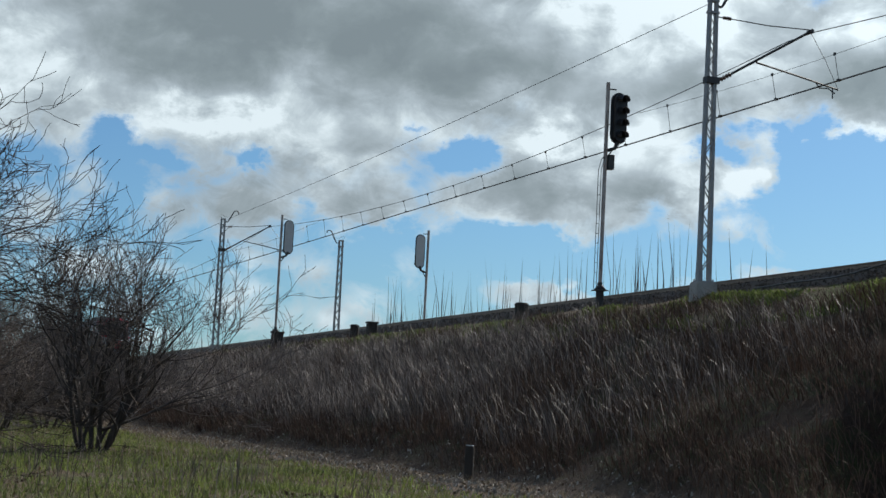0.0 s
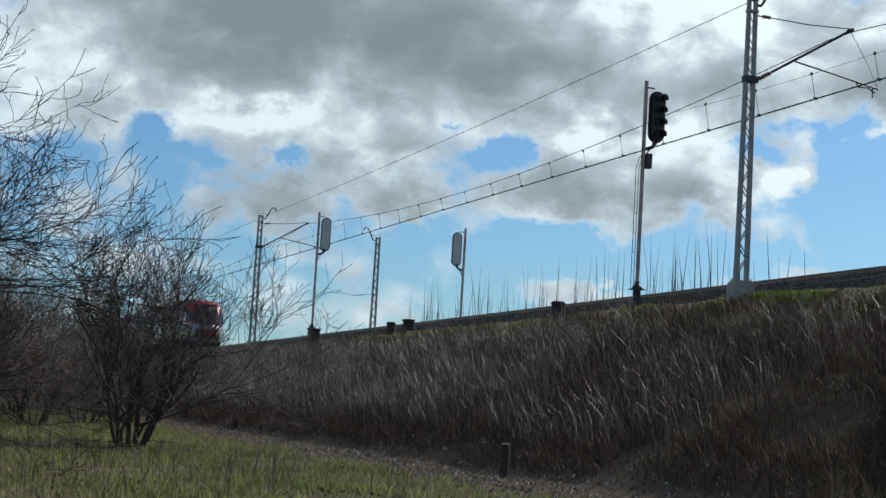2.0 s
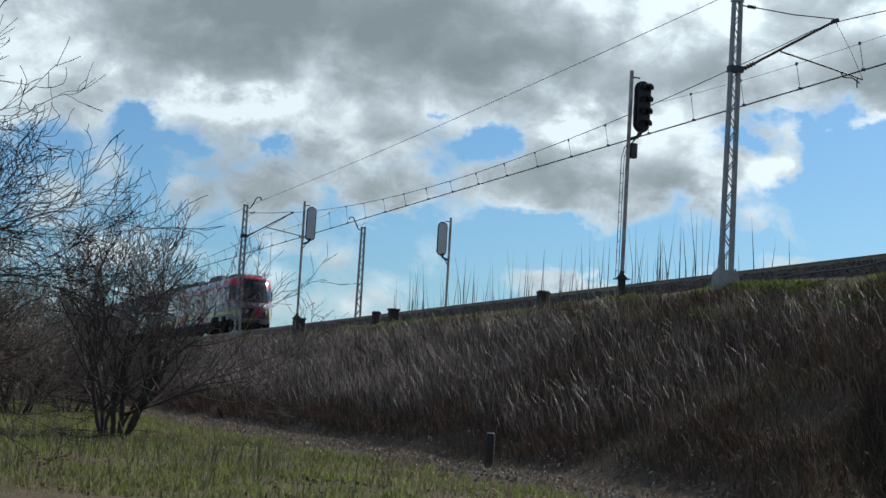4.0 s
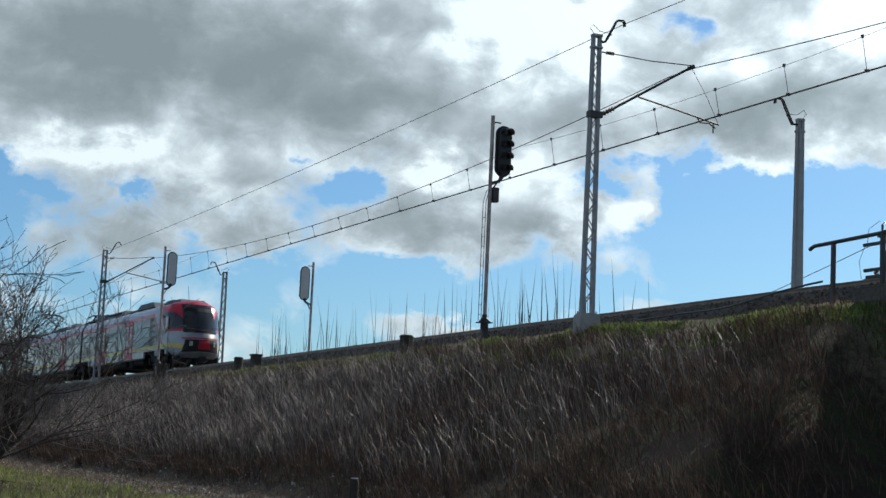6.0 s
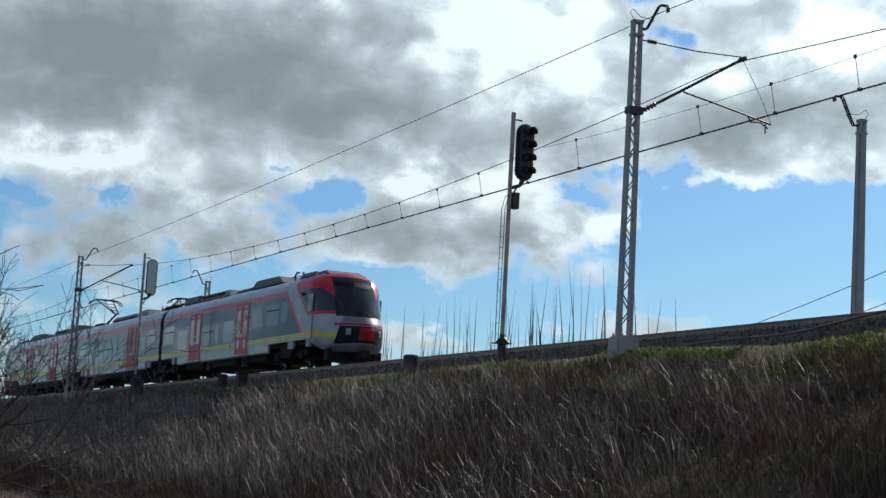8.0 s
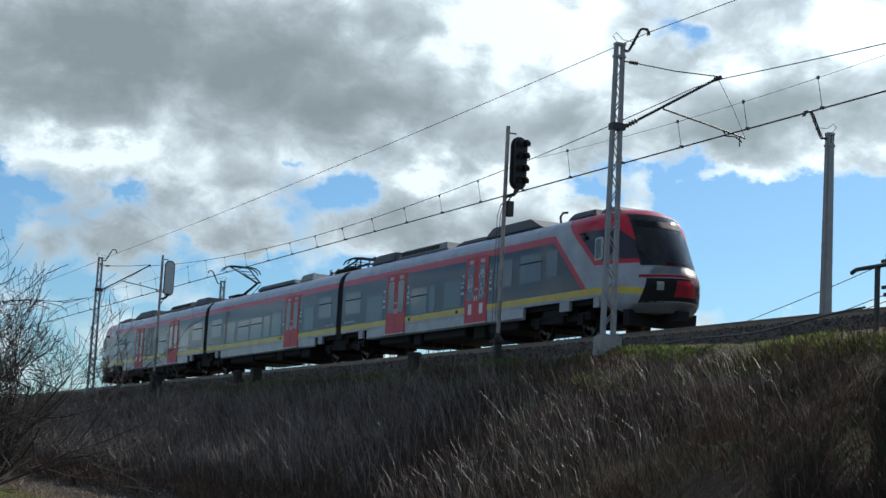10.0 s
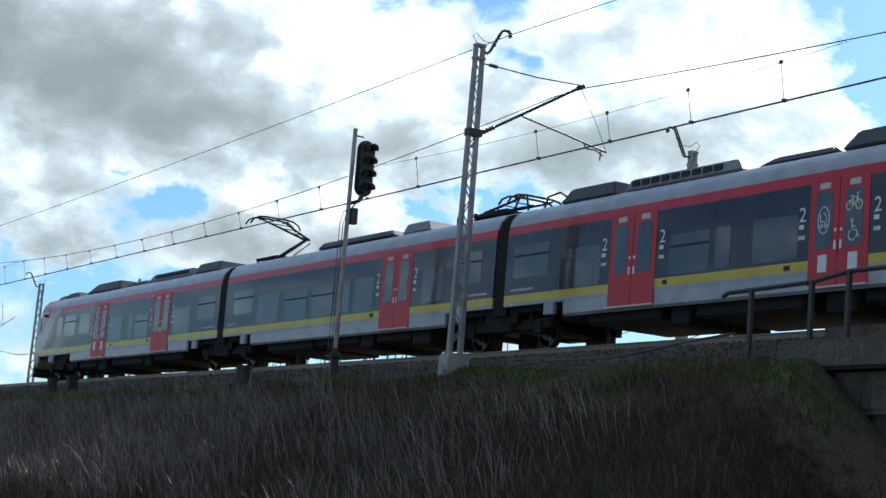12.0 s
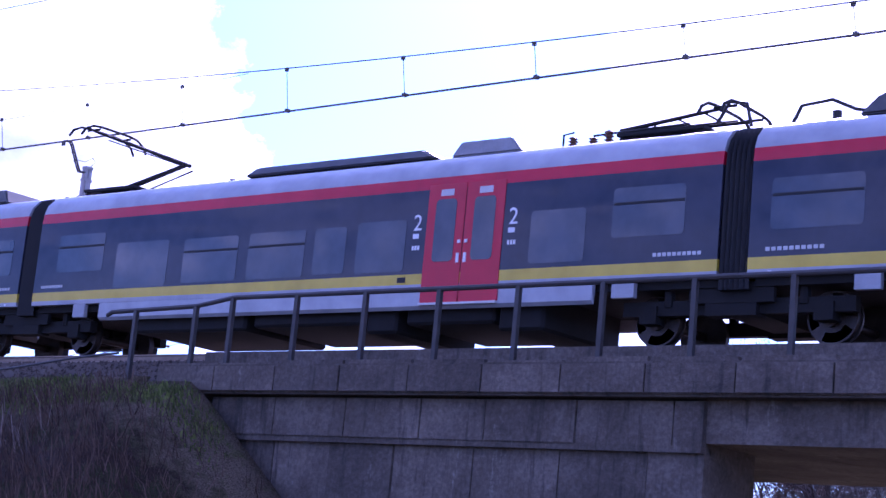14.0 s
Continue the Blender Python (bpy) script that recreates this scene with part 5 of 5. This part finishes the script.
# ---- plants ----
def island_material(name, lo, hi, rough=0.8, spec=0.3, through=0.0):
    """Each stem or blade with a tone of its own."""
    m = bpy.data.materials.new(name)
    m.use_nodes = True
    g = Nodes(m.node_tree)
    b = m.node_tree.nodes["Principled BSDF"]
    r = g.add("ShaderNodeNewGeometry").outputs["Random Per Island"]
    f = g.noise(g.add("ShaderNodeTexCoord").outputs["Object"], 0.5, 4)
    k = g.math("ADD", g.math("MULTIPLY", r, 0.6), g.math("MULTIPLY", f, 0.4))
    g.put(b.inputs["Base Color"], g.ramp(k, [(0.2, lo), (0.55, tuple((p + q) * 0.45 for p, q in zip(lo, hi))), (0.8, hi)]))
    b.inputs["Roughness"].default_value = rough
    b.inputs["Specular IOR Level"].default_value = spec
    if through:
        t = g.add("ShaderNodeBsdfTranslucent")
        g.put(t.inputs[0], b.inputs["Base Color"].links[0].from_socket)
        mix = g.add("ShaderNodeMixShader")
        mix.inputs[0].default_value = through
        m.node_tree.links.new(b.outputs[0], mix.inputs[1])
        m.node_tree.links.new(t.outputs[0], mix.inputs[2])
        out = [n for n in m.node_tree.nodes if n.type == "OUTPUT_MATERIAL"][0]
        m.node_tree.links.new(mix.outputs[0], out.inputs[0])
    return m


M["bark"] = material("grey_brown_bark", (0.045, 0.034, 0.028), 0.85, 0, 0.4, 3, 40, 0.3)
M["twig"] = island_material("thin_twigs", (0.030, 0.022, 0.018), (0.095, 0.072, 0.060), 0.8)
M["brush"] = island_material("grey_brown_brushwood", (0.08, 0.062, 0.052), (0.24, 0.19, 0.16), 0.75)
M["stem"] = island_material("dry_stems", (0.042, 0.028, 0.021), (0.34, 0.262, 0.21), 0.6, 0.4, 0.12)
M["green"] = island_material("green_blades", (0.066, 0.082, 0.023), (0.26, 0.31, 0.09), 0.6, 0.3, 0.45)
M["moss"] = island_material("mossy_turf_blades", (0.052, 0.072, 0.019), (0.22, 0.275, 0.075), 0.7, 0.2, 0.4)
M["straw"] = island_material("straw_blades", (0.10, 0.075, 0.045), (0.36, 0.29, 0.19), 0.7, 0.3, 0.25)
M["straw_dark"] = island_material("dead_matted_grass", (0.040, 0.024, 0.017), (0.175, 0.112, 0.080), 0.8, 0.2, 0.1)
M["leaf"] = island_material("brown_dead_leaves", (0.05, 0.03, 0.018), (0.22, 0.14, 0.085), 0.8)
M["litter"] = island_material("pale_litter", (0.16, 0.13, 0.10), (0.50, 0.46, 0.40), 0.8)


class Bundle:
    """Many thin tubes in one mesh."""

    def __init__(self):
        self.v, self.f = [], []

    def tube(self, pts, rs, sides):
        base = len(self.v)
        up = Vector((0.31, 0.77, 0.55))
        for i, p in enumerate(pts):
            w = (pts[min(i + 1, len(pts) - 1)] - pts[max(i - 1, 0)]).normalized()
            a = (up - w * up.dot(w)).normalized()
            b = w.cross(a)
            for k in range(sides):
                t = 2 * math.pi * k / sides
                self.v.append(p + (a * math.cos(t) + b * math.sin(t)) * rs[i])
        for i in range(len(pts) - 1):
            for k in range(sides):
                q = base + i * sides
                self.f.append((q + k, q + (k + 1) % sides, q + sides + (k + 1) % sides, q + sides + k))

    def mesh(self, name, mat):
        me = bpy.data.meshes.new(name)
        me.from_pydata([tuple(p) for p in self.v], [], self.f)
        me.materials.append(mat)
        return me


def grow(rnd, wood, twigs, p, way, length, radius, level, last, lift, kids):
    """A limb that wanders, rises and forks."""
    n = 5 if level < last else 3
    pts, rs = [p], [radius]
    for i in range(n):
        way = (way + Vector((rnd.gauss(0, 1), rnd.gauss(0, 1), rnd.gauss(0, 1))) * (0.15 if level < 2 else 0.12) + Vector((0, 0, lift * 0.06))).normalized()
        p = p + way * (length / n)
        pts.append(p)
        rs.append(max(radius * (1 - 0.62 * (i + 1) / n), 0.0055))
    (wood if level < 2 else twigs).tube(pts, rs, 6 if level < 1 else 4 if level < 3 else 3)
    if level == last:
        return
    for k in range(kids[level]):
        f = rnd.uniform(0.25, 1.0) if k else 1.0
        i = min(int(f * n), n - 1)
        at = pts[i].lerp(pts[i + 1], f * n - i if i < n - 1 or f < 1 else 1.0)
        side = Vector((rnd.gauss(0, 1), rnd.gauss(0, 1), rnd.gauss(0, 0.7)))
        w2 = (way * 0.9 + side.normalized() * rnd.uniform(0.45, 0.95) + Vector((0, 0, 0.12 * lift))).normalized()
        grow(rnd, wood, twigs, at, w2, length * rnd.uniform(0.45, 0.72), max(rs[i] * 0.62, 0.0055), level + 1, last, lift, kids)


def woody(name, seed, m, stems, length, radius, spread, last, lift, kids, label, category, group, extra=()):
    rnd = random.Random(seed)
    wood, twigs = Bundle(), Bundle()
    for k in range(stems):
        a = 2 * math.pi * k / stems + rnd.uniform(-0.4, 0.4)
        s = spread * rnd.uniform(0.35, 1.1)
        w = Vector((math.cos(a) * s, math.sin(a) * s, 1)).normalized()
        p = Vector((math.cos(a) * 0.22, math.sin(a) * 0.22, -0.15)) * (1 if stems > 1 else 0.01)
        grow(rnd, wood, twigs, p, w, length * rnd.uniform(0.75, 1.1), radius * rnd.uniform(0.7, 1.1), 0, last, lift, kids)
    for p, w, l, r in extra:
        grow(rnd, wood, twigs, Vector(p), Vector(w).normalized(), l, r, 0, last, lift, kids)
    t = thing(name, m, label, category, group)
    for n_, b_, mt in (("trunk", wood, "bark"), ("crown", twigs, "twig" if category == "tree" else "brush")):
        o = new(n_, b_.mesh(n_, M[mt]))
        o.parent = t
    return t


shrub = woody("shrub", 3, pose(-33.8, 5.1, plain(-33.8)), 11, 3.08, 0.065, 0.40, 4, 0.5, (6, 4, 4, 3), "bare many-stemmed shrub with dense grey twigs in grass", "shrub", "bare shrubs",
              extra=[((0.1, 0.1, 0.5), (-0.1, 1.0, 0.5), 3.3, 0.045)])
tree = woody("tree", 8, pose(-21.75, -4.2, plain(-21.7)), 5, 5.2, 0.15, 0.36, 5, 0.35, (6, 5, 4, 3, 2), "bare leafless tree with long spreading branches", "tree", "bare trees",
             extra=[((0, 0, 1.5), (-0.25, 1.0, 0.32), 4.0, 0.065), ((0, 0, 2.2), (-0.2, 1.0, 0.5), 3.55, 0.065), ((0, 0, 3.2), (0.1, 1.0, 0.6), 3.3, 0.075), ((0, 0, 4.3), (-0.3, 1.0, 1.0), 3.6, 0.07), ((0, 0, 4.8), (0.2, 0.8, 1.4), 3.4, 0.065), ((0, 0, 2.6), (0.0, 1.0, 0.22), 4.2, 0.085), ((0, 0, 3.4), (-0.6, 1.0, 0.9), 3.5, 0.055)])
low = woody("shrub", 21, pose(-52.0, 6.6, plain(-52)), 14, 1.9, 0.03, 0.8, 3, 0.5, (7, 6, 4), "low tangled bare thicket shrub", "shrub", "bare shrubs")
spots = random.Random(4)
for k, (x, y) in enumerate([(-45, 2.2), (-47, 4.4), (-56, 8.4), (-60, 5.2), (-64, 9.2), (-70, 7.5), (-76, 10.5), (-58, 2.8), (-84, 9.0), (-90, 12.0), (-68, 3.5), (-50, 0.5), (-78, 5.0), (-98, 9.0), (-110, 11.0), (-42, 0.4)]):
    copy_thing(low if k % 3 else shrub, pose(x, y, plain(x), 0, 0, spots.uniform(0, 360)))
for x, y in ((-27.0, 50.0), (-24.2, 56.0), (-30.0, 62.0), (-22.0, 47.0)):
    copy_thing(tree, pose(x, y, 0, 0, 0, spots.uniform(0, 360)))


def strands(name, count, seed, place, size, lean, width, mat, label, category, three=True, bend=0.25):
    """Stems or blades in one mesh: place(r) gives the foot, or None."""
    r = np.random.RandomState(seed)
    v, f = [], []
    made = 0
    while made < count:
        p = place(r)
        if p is None:
            continue
        made += 1
        h = r.uniform(*size)
        d = np.array(lean) * r.uniform(0.2, 1.5) + r.normal(0, bend, 3) * np.array((1, 1, 0))
        mid = np.array(p) + np.array((d[0] * 0.35, d[1] * 0.35, 0.55)) * h
        tip = np.array(p) + np.array((d[0], d[1], 1.0 - 0.25 * (d[0] ** 2 + d[1] ** 2))) * h
        w = width * r.uniform(0.6, 1.5)
        a = r.uniform(0, math.pi)
        b = len(v)
        if three:
            for q, s in ((p, 1.0), (mid, 0.8)):
                for k in range(3):
                    v.append((q[0] + w * s * math.cos(a + k * 2.094), q[1] + w * s * math.sin(a + k * 2.094), q[2] - (0.05 if s == 1.0 else 0)))
            v.append(tuple(tip))
            for k in range(3):
                f.append((b + k, b + (k + 1) % 3, b + 3 + (k + 1) % 3, b + 3 + k))
                f.append((b + 3 + k, b + 3 + (k + 1) % 3, b + 6))
        else:
            c, s = w * math.cos(a), w * math.sin(a)
            v += [(p[0] - c, p[1] - s, p[2] - 0.03), (p[0] + c, p[1] + s, p[2] - 0.03), (mid[0] + c * .7, mid[1] + s * .7, mid[2]), (mid[0] - c * .7, mid[1] - s * .7, mid[2]), tuple(tip)]
            f += [(b, b + 1, b + 2, b + 3), (b + 3, b + 2, b + 4)]
    me = bpy.data.meshes.new(name)
    me.from_pydata(v, [], f)
    me.materials.append(M[mat])
    ob = new(name, me)
    return tagged(ob, label, category, kind="stuff")


def on_land(x, y):
    return (x, y, land(x, y))


def bank_place(far, near, y0, y1, clump):
    def place(r):
        x = far + (near - far) * r.uniform() ** 0.8
        y = r.uniform(y0, y1)
        if noise.noise((x * 0.5, y * 0.9, clump)) + r.uniform(-0.5, 0.5) < -0.12 or (clump == 1 and x > -37 and r.uniform() < 0.6) or (clump == 1 and x > -27 and r.uniform() < 0.5):
            return None
        return on_land(x, y)
    return place


strands("dry_stalks", 30000, 1, bank_place(-125, -23.5, 13.6, 19.4, 1), (0.25, 1.25), (-0.62, -0.12, 0), 0.0075, "stem", "dense leaning dry grey-brown weed stalks on the bank", "dry weeds", True, 0.32)
strands("dead_grass", 62000, 2, bank_place(-110, -16.5, 12.6, 20.9, 5), (0.2, 0.6), (-0.2, -0.35, 0), 0.008, "straw_dark", "matted dead brown grass on the bank", "dry grass", False, 0.5)


def crest_place(r):
    x = -95 + 74 * r.uniform() ** 0.55
    y = r.uniform(19.3, 21.7)
    if noise.noise((x * 0.35, y * 0.8, 11)) + r.uniform(-0.25, 0.25) < 0.02 + max(0.0, x + 29.0) * 0.05:
        return None
    return on_land(x, y)


strands("crest_grass", 34000, 3, crest_place, (0.03, 0.13), (-0.1, -0.35, 0), 0.014, "moss", "fresh green grass tufts along the bank's crest", "grass", False, 0.5)


def meadow_place(y1, clump, bias):
    def place(r):
        x = -95 + 79 * r.uniform() ** 0.6
        y = r.uniform(-7.0, y1)
        if noise.noise((x * 0.3, y * 0.45, clump)) + r.uniform(-0.5, 0.5) < bias:
            return None
        return on_land(x, y)
    return place


tufts = np.random.RandomState(31)
TUFTS = [(-80 + 64 * tufts.uniform() ** 0.6, tufts.uniform(-7, 9.6), tufts.uniform(0.07, 0.28)) for k in range(1900)]


def tuft_place(r):
    x, y, s = TUFTS[r.randint(len(TUFTS))]
    return on_land(x + r.normal(0, s), y + r.normal(0, s))


strands("grass_tufts", 34000, 14, tuft_place, (0.06, 0.21), (-0.1, 0.0, 0), 0.009, "green", "thick green grass tufts in the meadow", "grass", False, 0.55)
strands("leaf_litter", 6000, 15, meadow_place(12.6, 6, 0.0), (0.02, 0.07), (0.7, 0.3, 0), 0.03, "leaf", "brown dead leaves and clods on the ground", "litter", False, 0.9)
strands("meadow_grass", 38000, 4, meadow_place(9.2, 3, 0.1), (0.04, 0.14), (-0.1, 0.0, 0), 0.009, "green", "short spring grass growing in tufts", "grass", False, 0.5)
strands("meadow_straw", 34000, 5, meadow_place(12.0, 8, 0.05), (0.05, 0.2), (-0.1, 0.0, 0), 0.006, "straw", "bleached dead grass among the turf", "dry grass", False, 1.0)


def weeds_place(r):
    x = r.uniform(-29, -17.5)
    y = r.uniform(-5.0, 7.0)
    if noise.noise((x * 0.6, y * 0.8, 2)) < 0.0:
        return None
    return on_land(x, y)


strands("dead_weeds", 420, 6, weeds_place, (0.3, 0.85), (0.0, 0.1, 0), 0.006, "stem", "thin upright dead weeds in the meadow", "dry weeds", True, 0.25)
strands("litter", 5200, 7, lambda r: on_land(-70 + 51 * r.uniform() ** 0.7, r.normal(11.4, 1.1)), (0.03, 0.10), (0.6, 0.2, 0), 0.022, "litter", "pale litter and stones along the bank's foot", "litter", False, 0.9)


def sapling_place(r):
    x = -88 + 40 * r.uniform()
    if noise.noise((x * 0.25, 0, 9)) + r.uniform(-0.35, 0.35) < -0.1:
        return None
    return (x, r.uniform(29.0, 31.5), 5.2)


strands("saplings", 130, 8, sapling_place, (2.7, 5.0), (-0.04, 0.0, 0), 0.022, "twig", "slender leafless saplings standing beyond the track", "saplings", True, 0.05)


def near_saplings(r):
    x = r.uniform(-62, -36)
    return on_land(x, r.uniform(18.8, 21.2)) if noise.noise((x * 0.3, 3, 9)) > -0.15 else None


strands("thin_stalks", 160, 9, near_saplings, (0.5, 1.3), (-0.15, 0.0, 0), 0.007, "stem", "thin dry stalks standing along the crest", "dry weeds", True, 0.12)

# loose stones on the ballast shoulder
r = np.random.RandomState(12)
v, f = [], []
oct_ = ((1, 0, 0), (-1, 0, 0), (0, 1, 0), (0, -1, 0), (0, 0, 1), (0, 0, -1))
tri_ = ((0, 2, 4), (2, 1, 4), (1, 3, 4), (3, 0, 4), (2, 0, 5), (1, 2, 5), (3, 1, 5), (0, 3, 5))
for k in range(9000):
    x = -105 + 82 * r.uniform() ** 0.6
    q = r.uniform(-0.1, 1.1)
    y, z = D - 2.95 + 0.9 * q, CREST - 0.35 + (RAIL - 0.36 - CREST + 0.35) * min(q, 1.0)
    s = r.uniform(0.02, 0.05)
    b = len(v)
    j = r.uniform(0.6, 1.3, 6)
    v += [(x + a[0] * s * t, y + a[1] * s * t, z + a[2] * s * t) for a, t in zip(oct_, j)]
    f += [(b + a, b + c, b + d_) for a, c, d_ in tri_]
me = bpy.data.meshes.new("ballast_stones")
me.from_pydata(v, [], f)
me.materials.append(island_material("crushed_stone", (0.036, 0.027, 0.021), (0.13, 0.105, 0.085), 0.95))
tagged(new("ballast_stones", me), "loose crushed stones on the ballast shoulder", "stones", kind="stuff")


# ---- what moves ----
# where the joint behind the leading car stands: seconds, metres along the track
RUN = [(0, -163.59), (2.5, -136.84), (5, -113.75), (6.5, -99.55), (7.5, -88.57), (8, -81.5), (10.5, -54.06), (11, -48.31), (11.5, -42.48), (12, -36.65), (12.5, -30.81), (13.3, -21.45), (13.5, -19.08), (14, -13.21)]


def run_at(t):
    return along(RUN, t)


def motions():
    walk(train, [(t, pose(x, D, RAIL)) for t, x in RUN])
    # its wheels roll, under 60 degrees from row to row
    for x, w in wheels:
        walk(w, [(k / 30, pose(x, 0, 0.42, 0, math.degrees((run_at(k / 30) - RUN[0][1]) / 0.42) % 360, 0)) for k in range(0, 421)])


motions()
